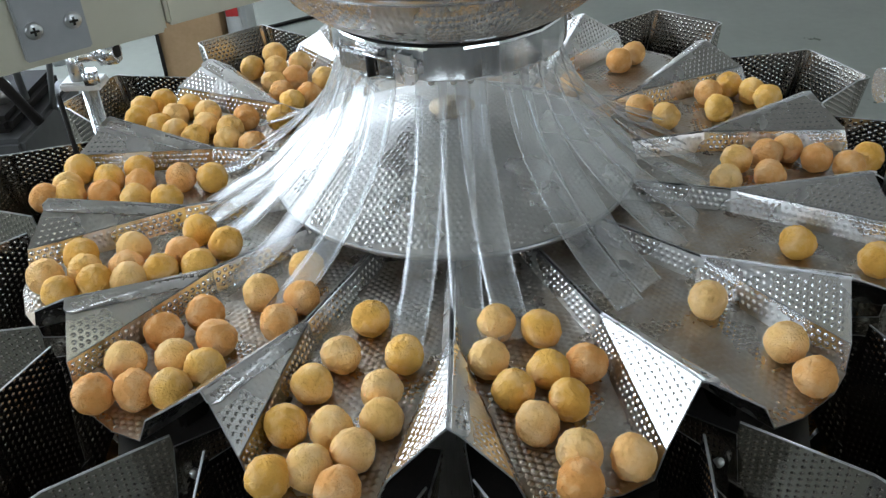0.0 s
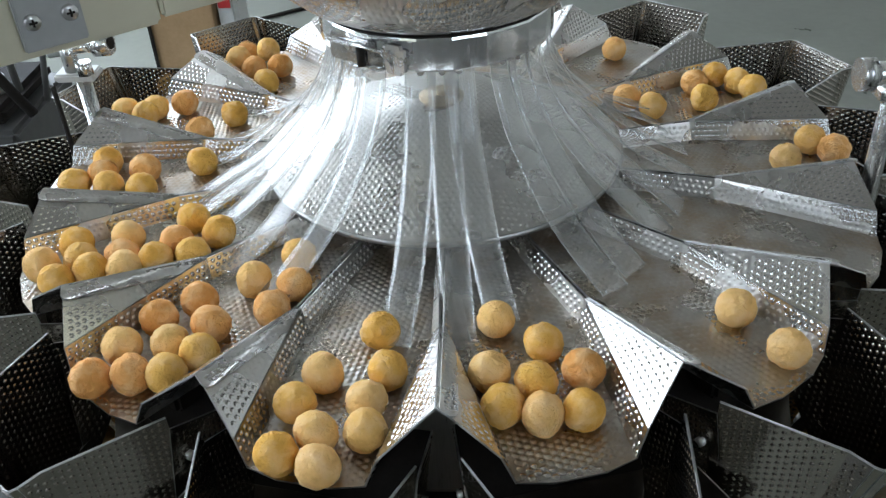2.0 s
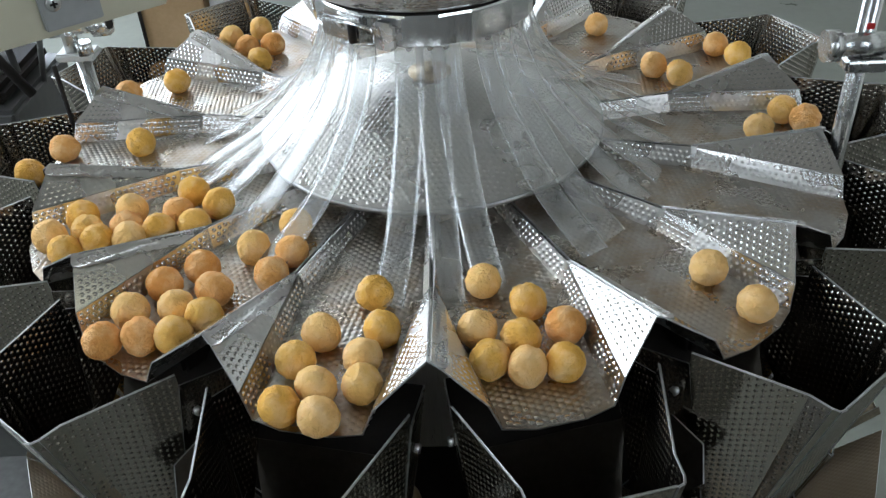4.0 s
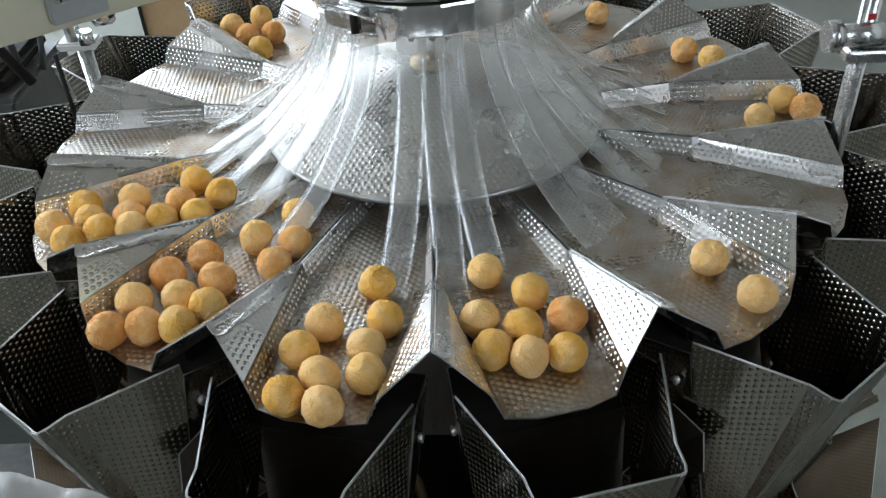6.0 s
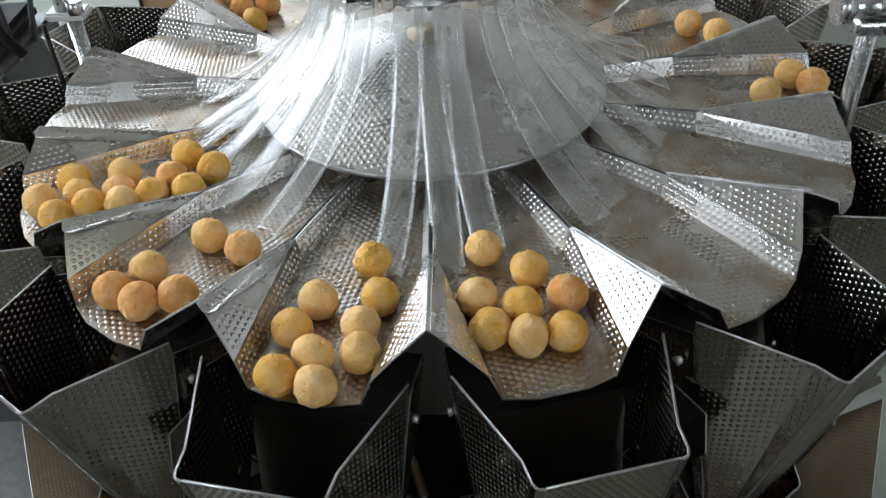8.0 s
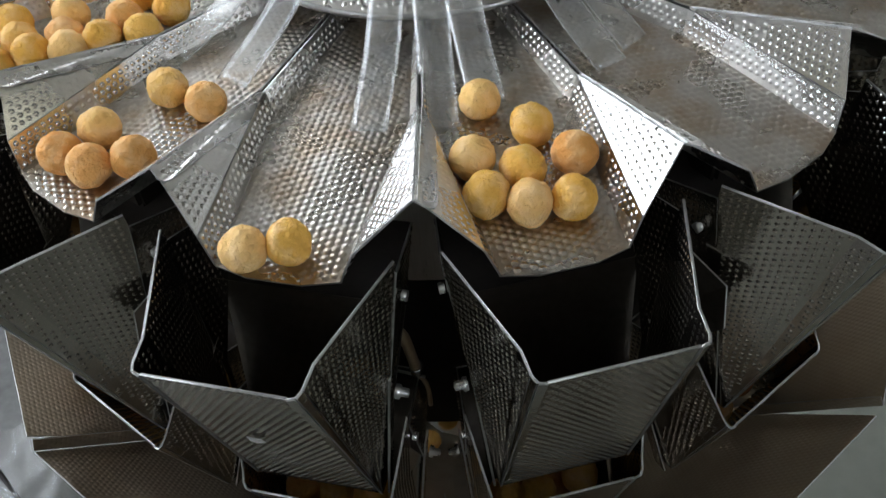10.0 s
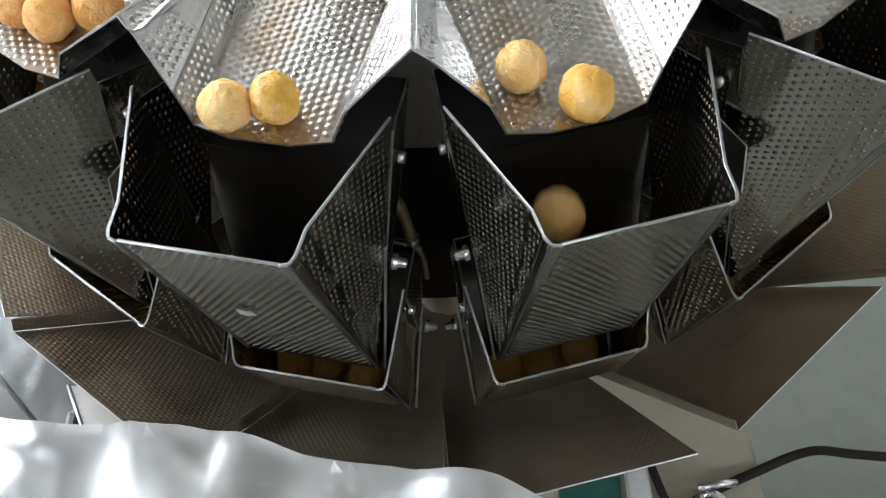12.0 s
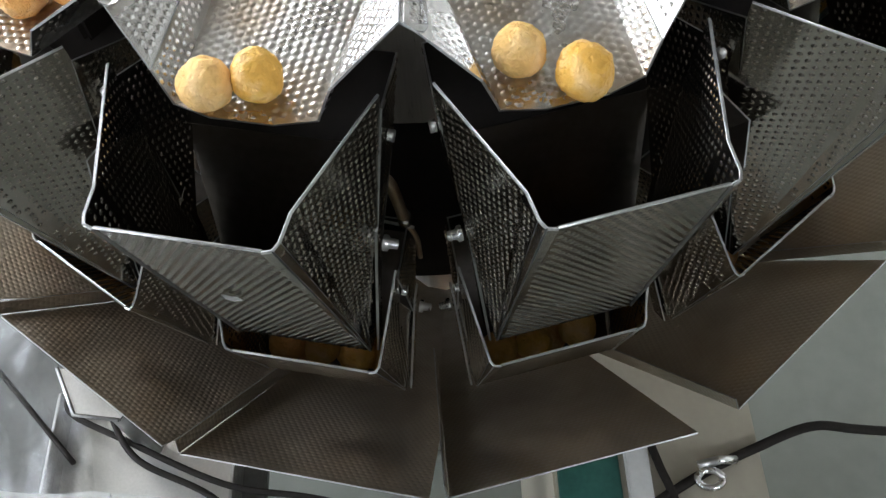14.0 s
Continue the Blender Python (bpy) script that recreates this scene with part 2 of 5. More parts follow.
# ---- mesh helpers ----
def part(name, bm, mat, parent, label="", smooth=False):
    """Links a bmesh as one mesh object under a thing or a part."""
    me = bpy.data.meshes.new(name)
    bm.to_mesh(me)
    bm.free()
    for m in (mat if isinstance(mat, (list, tuple)) else [mat]):
        me.materials.append(m)
    if smooth:
        for p in me.polygons:
            p.use_smooth = True
    ob = new(name, me)
    ob.parent = parent
    if label:
        ob["label"] = label
    return ob


def thing(name, label, category, group="", kind=""):
    return tagged(new(name), label, category, group, kind)


def P(u, v, z):
    """A point from distance along a head's axis, sideways offset and height over the pan level."""
    return Vector((v, -u, Z0 + z))


PITCH = 0.0066    # spacing of the pressed dimples


def dome(bm, centre, ux, uy, n, radius, height):
    """One raised dimple of a rigidised sheet: a shallow cap standing on the sheet."""
    top = bm.verts.new(centre + n * height)
    rings = []
    for k, h in ((0.55, 0.72), (1.0, -0.05)):
        rings.append([bm.verts.new(centre + (ux * math.cos(a) + uy * math.sin(a)) * (radius * k) + n * (height * h)) for a in (math.pi * i / 3 for i in range(6))])
    for i in range(6):
        j = (i + 1) % 6
        bm.faces.new((top, rings[0][i], rings[0][j])).smooth = True
        bm.faces.new((rings[0][i], rings[1][i], rings[1][j], rings[0][j])).smooth = True


def on_fan(pts, flat, x, y):
    """The point over (x, y) on a sheet folded as a fan of triangles from its first corner."""
    best = None
    for i in range(1, len(pts) - 1):
        (ax, ay), (bx, by) = flat[i], flat[i + 1]
        det = ax * by - bx * ay
        if abs(det) < 1e-10:
            continue
        k, m = (x * by - bx * y) / det, (ax * y - x * ay) / det
        out = max(-k, -m, k + m - 1)
        if best is None or out < best[0]:
            best = (out, pts[0] + (pts[i] - pts[0]) * k + (pts[i + 1] - pts[0]) * m)
    return best[1]


def emboss(bm, pts, n, ux, uy, height, back=0.0, size=0.40):
    """Staggered rows of dimples over a flat polygon; back: sheet thickness, to raise them on the far side too."""
    flat = [((p - pts[0]).dot(ux), (p - pts[0]).dot(uy)) for p in pts]
    area = sum(a[0] * b[1] - b[0] * a[1] for a, b in zip(flat, flat[1:] + flat[:1]))
    edges = []
    for a, b in zip(flat, flat[1:] + flat[:1]):
        dx, dy = b[0] - a[0], b[1] - a[1]
        ln = math.hypot(dx, dy)
        if ln > 1e-6:
            edges.append((a, dx / ln, dy / ln))
    radius, rowh, turned = PITCH * size, PITCH * 0.866, 1 if area > 0 else -1
    xs, ys = [q[0] for q in flat], [q[1] for q in flat]
    for j in range(math.floor(min(ys) / rowh), math.ceil(max(ys) / rowh) + 1):
        for i in range(math.floor(min(xs) / PITCH) - 1, math.ceil(max(xs) / PITCH) + 1):
            x, y = (i + 0.5 * (j % 2)) * PITCH, j * rowh
            if all(((y - a[1]) * dx - (x - a[0]) * dy) * turned > radius * 0.9 for a, dx, dy in edges):
                c = on_fan(pts, flat, x, y)
                dome(bm, c, ux, uy, n, radius, height)
                if back:
                    dome(bm, c - n * back, uy, ux, -n, radius, height)


def plate_bm(pts, thick=0.0015, bm=None, axis=None, relief=0.0, size=0.40):
    """A flat sheet panel: face on top, cut edges as second material, sheet coordinates in metres as UV."""
    bm = bm or bmesh.new()
    uvl = bm.loops.layers.uv.get("UVMap") or bm.loops.layers.uv.new("UVMap")
    pts = [Vector(p) for p in pts]
    n = Vector((0, 0, 0))
    for a, b in zip(pts, pts[1:] + pts[:1]):
        n += a.cross(b)
    n.normalize()
    ux = (Vector(axis) if axis else pts[1] - pts[0])
    ux = (ux - n * ux.dot(n)).normalized()
    uy = n.cross(ux)
    top = [bm.verts.new(p) for p in pts]
    bot = [bm.verts.new(p - n * thick) for p in pts]
    k = len(pts)
    if max(abs((p - pts[0]).dot(n)) for p in pts) < 5e-5:
        faces = [bm.faces.new(top), bm.faces.new(bot[::-1])]
    else:
        faces = [bm.faces.new((w[0], w[a], w[b])) for i in range(1, k - 1) for w, a, b in ((top, i, i + 1), (bot, i + 1, i))]
    for i in range(k):
        f = bm.faces.new((top[i], bot[i], bot[(i + 1) % k], top[(i + 1) % k]))
        f.material_index = 1
        faces.append(f)
    for f in faces:
        for lp in f.loops:
            q = lp.vert.co - pts[0]
            lp[uvl].uv = (q.dot(ux), q.dot(uy))
    if relief:
        emboss(bm, pts, n, ux, uy, relief, thick, size)
    return bm


def plate(name, pts, parent, mat=None, thick=0.0015, label="", axis=None, relief=None, rim=None):
    height, size = {DIMPLE: (0.0010, 0.40), DIMPLE_FLOOR: (0.0009, 0.47), DIMPLE_DULL: (0.0008, 0.35)}.get(mat or DIMPLE, (0.0, 0.4))
    height = height if relief is None else relief
    return part(name, plate_bm(pts, thick, None, axis, height, size), [mat or DIMPLE, rim or EDGE], parent, label)


def lathe_bm(profile, n=96, a0=0.0, a1=2 * math.pi, developed=True):
    """A surface of revolution about the z axis from (radius, height) pairs."""
    bm = bmesh.new()
    uvl = bm.loops.layers.uv.new("UVMap")
    full = abs(a1 - a0 - 2 * math.pi) < 1e-6
    cols = n if full else n + 1
    rings = []
    lens = [0.0]
    for (r0, z0), (r1, z1) in zip(profile, profile[1:]):
        lens.append(lens[-1] + math.hypot(r1 - r0, z1 - z0))
    for r, z in profile:
        rings.append([bm.verts.new((max(r, 1e-5) * math.sin(a0 + (a1 - a0) * i / n), -max(r, 1e-5) * math.cos(a0 + (a1 - a0) * i / n), z)) for i in range(cols)])
    rmax = max(r for r, z in profile)
    for j in range(len(profile) - 1):
        for i in range(n):
            i2 = (i + 1) % cols
            f = bm.faces.new((rings[j][i], rings[j][i2], rings[j + 1][i2], rings[j + 1][i]))
            f.smooth = True
            for lp, (jj, ii) in zip(f.loops, ((j, i), (j, i + 1), (j + 1, i + 1), (j + 1, i))):
                a = a0 + (a1 - a0) * ii / n - math.pi
                if developed:
                    r = profile[jj][0]
                    lp[uvl].uv = (r * math.sin(a + math.pi), r * math.cos(a + math.pi))
                else:
                    lp[uvl].uv = (a * rmax, lens[jj])
    return bm


def box_bm(x0, y0, z0, x1, y1, z1, bevel=0.0, bm=None):
    bm2 = bmesh.new()
    bmesh.ops.create_cube(bm2, size=1, matrix=Matrix.Translation(((x0 + x1) / 2, (y0 + y1) / 2, (z0 + z1) / 2)) @ Matrix.Diagonal((x1 - x0, y1 - y0, z1 - z0, 1)))
    if bevel:
        bmesh.ops.bevel(bm2, geom=bm2.edges[:], offset=bevel, segments=2, affect="EDGES")
    return bm2


def rod_bm(pts, radius, n=12):
    """A round bar or cable along points."""
    bm = bmesh.new()
    pts = [Vector(p) for p in pts]
    rings = []
    for i, p in enumerate(pts):
        d = (pts[min(i + 1, len(pts) - 1)] - pts[max(i - 1, 0)]).normalized()
        q = d.to_track_quat("Z", "Y")
        rings.append([bm.verts.new(p + q @ Vector((radius * math.cos(2 * math.pi * k / n), radius * math.sin(2 * math.pi * k / n), 0))) for k in range(n)])
    for a, b in zip(rings, rings[1:]):
        for k in range(n):
            f = bm.faces.new((a[k], a[(k + 1) % n], b[(k + 1) % n], b[k]))
            f.smooth = True
    bm.faces.new(rings[0][::-1])
    bm.faces.new(rings[-1])
    return bm


def spline(pts, per=10):
    """Smooth points through the given ones."""
    pts = [Vector(p) for p in pts]
    ext = [pts[0] * 2 - pts[1]] + pts + [pts[-1] * 2 - pts[-2]]
    out = []
    for i in range(1, len(ext) - 2):
        p0, p1, p2, p3 = ext[i - 1:i + 3]
        for k in range(per):
            t = k / per
            out.append(0.5 * ((2 * p1) + (p2 - p0) * t + (2 * p0 - 5 * p1 + 4 * p2 - p3) * t * t + (3 * p1 - p0 - 3 * p2 + p3) * t ** 3))
    return out + [pts[-1]]


def turn(a):
    return pose(0, 0, 0, 0, 0, math.degrees(a))


# ---- hall ----
def structure(name, bm, mat, label, category):
    return tagged(part(name, bm, mat, None), label, category, kind="structure")


X0, X1, Y0, Y1, HIGH = -5.5, 5.0, -2.6, 5.4, 5.6
structure("floor", box_bm(X0, Y0, -0.1, X1, Y1, 0), FLOOR_MAT, "grey-green epoxy factory floor with scuffs", "floor")
structure("ceiling", box_bm(X0, Y0, HIGH, X1, Y1, HIGH + 0.1), CEILING_MAT, "unseen factory ceiling in darkened beige", "ceiling")
structure("wall_east", box_bm(X1, Y0 - 0.2, 0, X1 + 0.2, Y1 + 0.2, HIGH), WALL_MAT, "pale painted hall wall", "wall")


def window_wall(side, openings, sill, head, strength, paint):
    """A wall along x (north, south) or y (west) with tall window openings, piers, sill and head."""
    def wall_box(name, a, b, z0, z1):
        if side == "west":
            bm = box_bm(X0 - 0.2, a, z0, X0, b, z1)
        else:
            y = Y1 if side == "north" else Y0 - 0.2
            bm = box_bm(a, y, z0, b, y + 0.2, z1)
        structure(name, bm, paint, "painted hall wall between tall windows", "wall")
    lo, hi = (Y0 - 0.2, Y1 + 0.2) if side == "west" else (X0, X1)
    openings = [o if len(o) == 4 else (*o, sill, head) for o in openings]
    edges = [lo] + [e for o in openings for e in o[:2]] + [hi]
    for i in range(0, len(edges), 2):
        wall_box("wall_" + side, edges[i], edges[i + 1], 0, HIGH)
    for i, (a, b, sill, head) in enumerate(openings):
        wall_box("wall_%s_sill" % side, a, b, 0, sill)
        wall_box("wall_%s_head" % side, a, b, head, HIGH)
        w = tagged(new("window_%s_%d" % (side, i + 1)), "tall factory window with bright overcast sky outside", "window", kind="structure")
        sky_mat = glow("overcast_sky_" + side, (0.83, 0.945, 1.07), strength)
        m = (a + b) / 2
        if side == "west":
            part("pane", box_bm(X0 - 0.16, a, sill, X0 - 0.14, b, head), sky_mat, w)
            part("window_frame", box_bm(X0 - 0.12, m - 0.03, sill, X0 - 0.06, m + 0.03, head), CREAM, w)
        else:
            y = Y1 + 0.14 if side == "north" else Y0 - 0.16
            part("pane", box_bm(a, y, sill, b, y + 0.02, head), sky_mat, w)
            y = Y1 + 0.06 if side == "north" else Y0 - 0.12
            part("window_frame", box_bm(m - 0.03, y, sill, m + 0.03, y + 0.06, head), CREAM, w)


window_wall("north", [(-5.1, -3.2), (-3.05, -1.3)], 1.5, 4.5, NORTH_GLOW, WALL_MAT)
window_wall("west", [(-0.8, 1.2), (1.6, 3.2), (3.5, 5.0)], 1.8, 5.2, WINDOW_GLOW, WALL_MAT)
# wall behind the camera, darkened to deepen reflections in hoppers and drum
window_wall("south", [(-2.6, -1.5), (1.5, 2.6)], 2.0, 3.7, SOUTH_GLOW, DIMMED_WALL)


# ---- weigher ----
def feeder_pan():
    pan = thing("feeder_pan", "dimpled stainless vibrating feeder pan with flared sides", "feeder pan", "feeder pans round the cone")
    fl = -0.022
    zi = -0.018
    plate("pan_floor", [P(0.15, -0.028, zi), P(0.15, 0.028, zi), P(0.2876, 0.0568, fl), P(0.4448, 0.0465, fl), P(0.452, 0.02, fl), P(0.452, -0.02, fl), P(0.4448, -0.0465, fl), P(0.2876, -0.0568, fl)], pan, DIMPLE_FLOOR, axis=(0, 1, 0))
    for s in (-1, 1):
        a = [P(0.15, s * 0.0278, zi), P(0.2876, s * 0.0566, fl), P(0.2834, s * 0.0636, 0.0), P(0.15, s * 0.0328, 0.003)]
        b = [P(0.2876, s * 0.0566, fl), P(0.4448, s * 0.0463, fl), P(0.4395, s * 0.0557, 0.0013), P(0.2834, s * 0.0636, 0.0)]
        c = [P(0.2834, s * 0.0636, 0.0), P(0.4395, s * 0.0557, 0.0013), P(0.4095, s * 0.0925, 0.030)]
        for nm, q in (("inner_side", a), ("outer_side", b), ("flared_wing", c)):
            plate(nm, q[::-1] if s > 0 else q, pan, axis=(0, 1, 0), relief=0.0004 if nm == "flared_wing" else None)
    # flange folded over the next pan's wing
    q = [P(0.2834, 0.0640, 0.0015), P(0.4095, 0.0930, 0.0315), P(0.4118, 0.1030, 0.0283), P(0.4100, 0.1068, 0.0268), P(0.4050, 0.1080, 0.0258), P(0.312, 0.0840, 0.0025), P(0.295, 0.0725, 0.0015)]
    plate("flange", q, pan, axis=(0, 1, 0), relief=0.0006)
    part("under_bracket", box_bm(-0.03, -0.40, Z0 - 0.06, 0.03, -0.2, Z0 - 0.026, 0.004), DARK, pan)
    return pan


def hopper(name, label, group, front, bend, back, bottom, edge, mat):
    """A bucket with slanted front, wedge sides and a swing door at the inner side; (u, v, z) corners, edge: (u, z) where the side meets the door."""
    h = thing(name, label, "hopper", group)
    (fu, fv, fz), (mu, mv, mz), (ku, kv, kz), (bu, bv, bz) = front, bend, back, bottom
    eu, ez = edge
    fold = 0.007
    plate("front_wall", [P(fu, -fv + fold, fz), P(bu, -bv, bz), P(bu, bv, bz), P(fu, fv - fold, fz)], h, mat, axis=(1, 0, 0))
    for s in (-1, 1):
        ev = kv + (bv - kv) * (kz - ez) / (kz - bz)
        q = [P(fu, s * fv, fz), P(mu, s * mv, mz), P(ku, s * kv, kz), P(ku - 0.004, s * (kv - 0.004), kz - 0.06), P(eu, s * ev, ez), P(bu - 0.012, s * (bv + 0.001), bz + 0.003), P(bu, s * bv, bz)]
        c1 = P(fu, s * (fv - fold), fz)
        c3 = q[0] + (q[1] - q[0]).normalized() * fold
        c2 = c1 * 0.25 + q[0] * 0.5 + c3 * 0.25
        for nm, f in (("corner_fold", [c1, c2, q[6]]), ("corner_fold", [c2, c3, q[6]]), ("side_front", [c3, q[1], q[6]]), ("side_wall", [q[1], q[2], q[3], q[4], q[5], q[6]])):
            plate(nm, f if s > 0 else f[::-1], h, mat, axis=(0, 0, 1))
        rear = [P(ku, s * kv, kz - 0.012), P(ku - 0.075, s * (kv - 0.01), kz - 0.045), P(eu - 0.05, s * (kv - 0.01), ez + 0.06), P(eu, s * ev, ez)]
        plate("rear_side", rear if s > 0 else rear[::-1], h, mat, axis=(0, 0, 1))
        # rolled strip at the top rim
        part("rim_bead", rod_bm([c1, c2, c3, q[1], q[2]], 0.0006, 8), EDGE, h)
        arm = [P(eu - 0.012, s * (ev + 0.005), ez + 0.035), P(eu + 0.001, s * (ev + 0.005), ez + 0.03), P(bu - 0.004, s * (bv + 0.006), bz - 0.006), P(bu - 0.018, s * (bv + 0.006), bz - 0.002)]
        arm_ob = plate("door_arm", arm if s > 0 else arm[::-1], h, mat, 0.002)
        knob = lathe_bm([(0.0062, 0.0), (0.0062, 0.003), (0.004, 0.004), (0.0036, 0.010), (0.0, 0.011)], 8)
        bmesh.ops.transform(knob, matrix=Matrix.Translation(P(eu - 0.002, s * (ev + 0.007), ez + 0.012)) @ pose(0, 0, 0, 0, s * 90, 0), verts=knob.verts[:])
        part("pivot_bolt", knob, CHROME, arm_ob)
        nut = lathe_bm([(0.0045, 0.0), (0.0045, 0.004), (0.0, 0.0042)], 6)
        bmesh.ops.transform(nut, matrix=Matrix.Translation(P(ku - 0.010, s * (kv - 0.001), kz - 0.050)) @ pose(0, 0, 0, 0, s * 90, 0), verts=nut.verts[:])
        part("hanger_nut", nut, CHROME, h)
    part("rim_bead", rod_bm([P(fu, -fv + fold, fz), P(fu, fv - fold, fz)], 0.0006, 8), EDGE, h)
    # door face and cut edges both carry the interior shade as colour
    plate("swing_door", [P(eu - 0.05, -kv + 0.008, ez + 0.06), P(eu - 0.05, kv - 0.008, ez + 0.06), P(bu - 0.012, bv - 0.001, bz + 0.002), P(bu - 0.012, -bv + 0.001, bz + 0.002)], h, SHADED_STEEL, rim=SHADED_STEEL)
    # steel back plate, coloured near-black for the shade inside the hopper
    plate("shaded_back_wall", [P(ku - 0.075, -kv + 0.01, kz - 0.045), P(ku - 0.075, kv - 0.01, kz - 0.045), P(eu - 0.05, kv - 0.01, ez + 0.06), P(eu - 0.05, -kv + 0.01, ez + 0.06)], h, DARK)
    return h


def feed_hopper():
    return hopper("feed_hopper", "dimpled stainless feed hopper open at the top", "feed hoppers round the weigher", (0.5495, 0.0539, 0.0035), (0.5245, 0.0556, 0.0050), (0.4374, 0.0830, 0.0047), (0.4797, 0.0563, -0.2643), (0.453, -0.15), DIMPLE_DULL)


def weigh_hopper():
    return hopper("weigh_hopper", "dimpled stainless weighing hopper holding puffs", "weighing hoppers round the weigher", (0.4965, 0.0653, -0.274), (0.486, 0.067, -0.261), (0.4456, 0.077, -0.19), (0.455, 0.068, -0.405), (0.405, -0.34), DIMPLE_DULL)


def chute_plate():
    c = thing("chute_plate", "dull dimpled stainless discharge chute plate", "chute plate", "chute plates under the hoppers")
    plate("chute_panel", [P(0.559, -0.116, -0.382), P(0.559, 0.114, -0.386), P(0.30, 0.078, -0.669), P(0.30, -0.078, -0.666)], c, DIMPLE_CHUTE, axis=(1, 0, 0))
    plate("lower_panel", [P(0.30, -0.078, -0.666), P(0.30, 0.078, -0.669), P(0.07, 0.0155, -0.922), P(0.07, -0.0152, -0.918)], c, DIMPLE_CHUTE, axis=(1, 0, 0))
    plate("chute_lip", [P(0.559, -0.1165, -0.380), P(0.30, -0.0785, -0.664), P(0.30, -0.0795, -0.635), P(0.553, -0.1175, -0.366)], c, DIMPLE_CHUTE, axis=(0, 1, 0))
    return c


# heads sit a little unevenly: hook play of the feed hoppers in metres, swing of the chute plates in degrees
HANG = {0: 0.0030, 13: -0.0040, 12: -0.002}
SWING = {0: -0.7, 13: 0.0, 1: 1.2, 12: 0.3}
for make in (feeder_pan, feed_hopper, weigh_hopper, chute_plate):
    first = make()
    for k in reversed(range(HEADS)):
        at = turn((k + 0.5) * STEP)
        if make is feed_hopper:
            at = at @ Matrix.Translation((0, 0, HANG.get(k, 0.0)))
        elif make is chute_plate:
            at = at @ turn(radians(SWING.get(k, 0.0)))
        if k:
            made = copy_thing(first, at)
        else:
            first.matrix_basis = at
        if make is feed_hopper and 0 < k < 13:
            g = -1 if k < 7 else 1
            hang = [P(0.430, g * 0.087, -0.070), P(0.464, g * 0.0875, -0.078), P(0.478, g * 0.100, -0.105), P(0.452, g * 0.094, -0.150), P(0.430, g * 0.088, -0.130)]
            # same shade-darkened steel as the swing doors
            plate("hanger_plate", hang if g > 0 else hang[::-1], made, SHADED_STEEL, 0.0015)

cone = thing("dispersion_cone", "shallow dimpled stainless dispersion cone with centre bolt", "cone")
cone_prof = [(0.0, 0.0745), (0.02, 0.0735), (0.06, 0.067), (0.11, 0.053), (0.16, 0.032), (0.1925, 0.017)]
cone_bm = lathe_bm([(r, Z0 + z) for r, z in cone_prof[::-1]])
for j in range(-34, 35):
    for i in range(-30, 31):
        x, y = (i + 0.5 * (j % 2)) * PITCH, j * PITCH * 0.866
        r = math.hypot(x, y)
        if 0.027 < r < 0.189:
            (r0, z0), (r1, z1) = next((a, b) for a, b in zip(cone_prof, cone_prof[1:]) if a[0] <= r <= b[0])
            out = Vector((x / r, y / r, (z1 - z0) / (r1 - r0))).normalized()
            side = Vector((-y / r, x / r, 0))
            dome(cone_bm, Vector((x, y, Z0 + z0 + (z1 - z0) * (r - r0) / (r1 - r0))), out, side, out.cross(side), PITCH * 0.4, 0.0009)
part("cone_sheet", cone_bm, DIMPLE_CONE, cone)
part("cone_rim", lathe_bm([(0.1925, Z0 + 0.017), (0.1945, Z0 + 0.0165), (0.1945, Z0 + 0.012), (0.19, Z0 + 0.0105), (0.15, Z0 + 0.02)]), EDGE, cone)
part("washer", lathe_bm([(0.024, Z0 + 0.0725), (0.024, Z0 + 0.0755), (0.0, Z0 + 0.0765)], 32), GREASY, cone, "grease-browned washer")
part("centre_bolt", lathe_bm([(0.0055, Z0 + 0.076), (0.0055, Z0 + 0.0785), (0.0035, Z0 + 0.080), (0, Z0 + 0.0803)], 6), GREASY, cone)

drum = thing("weigher_body", "stainless and black drum body inside the hopper ring", "machine body")
part("upper_drum", lathe_bm([(0.0, Z0 - 0.05), (0.30, Z0 - 0.05), (0.30, Z0 - 0.11), (0.294, Z0 - 0.115), (0.294, Z0 - 0.21), (0.26, Z0 - 0.215)]), DRUM_STEEL, drum)
part("lower_drum", lathe_bm([(0.27, Z0 - 0.2), (0.285, Z0 - 0.3), (0.31, Z0 - 0.33), (0.31, Z0 - 0.45), (0.2, Z0 - 0.56), (0.0, Z0 - 0.56)]), DARK, drum)

funnel = thing("infeed_funnel", "dimpled stainless infeed funnel with polished clamp ring", "funnel")
part("bowl", lathe_bm([(0.113, Z0 + 0.186), (0.119, Z0 + 0.1885), (0.137, Z0 + 0.198), (0.155, Z0 + 0.213), (0.168, Z0 + 0.232), (0.172, Z0 + 0.243)]), BOWL_SHEET, funnel)
part("bowl_rim", lathe_bm([(0.172, Z0 + 0.242), (0.179, Z0 + 0.242), (0.183, Z0 + 0.247), (0.183, Z0 + 0.253), (0.179, Z0 + 0.258), (0.173, Z0 + 0.259), (0.173, Z0 + 0.5)]), CHROME, funnel)
ring_bm = lathe_bm([(0.112, Z0 + 0.151), (0.1165, Z0 + 0.152), (0.1175, Z0 + 0.154), (0.1175, Z0 + 0.182), (0.1165, Z0 + 0.184), (0.110, Z0 + 0.185)], 46)
ring_rng = random.Random(8)
dents = [ring_rng.uniform(-0.0013, 0.0008) for _ in range(46)]
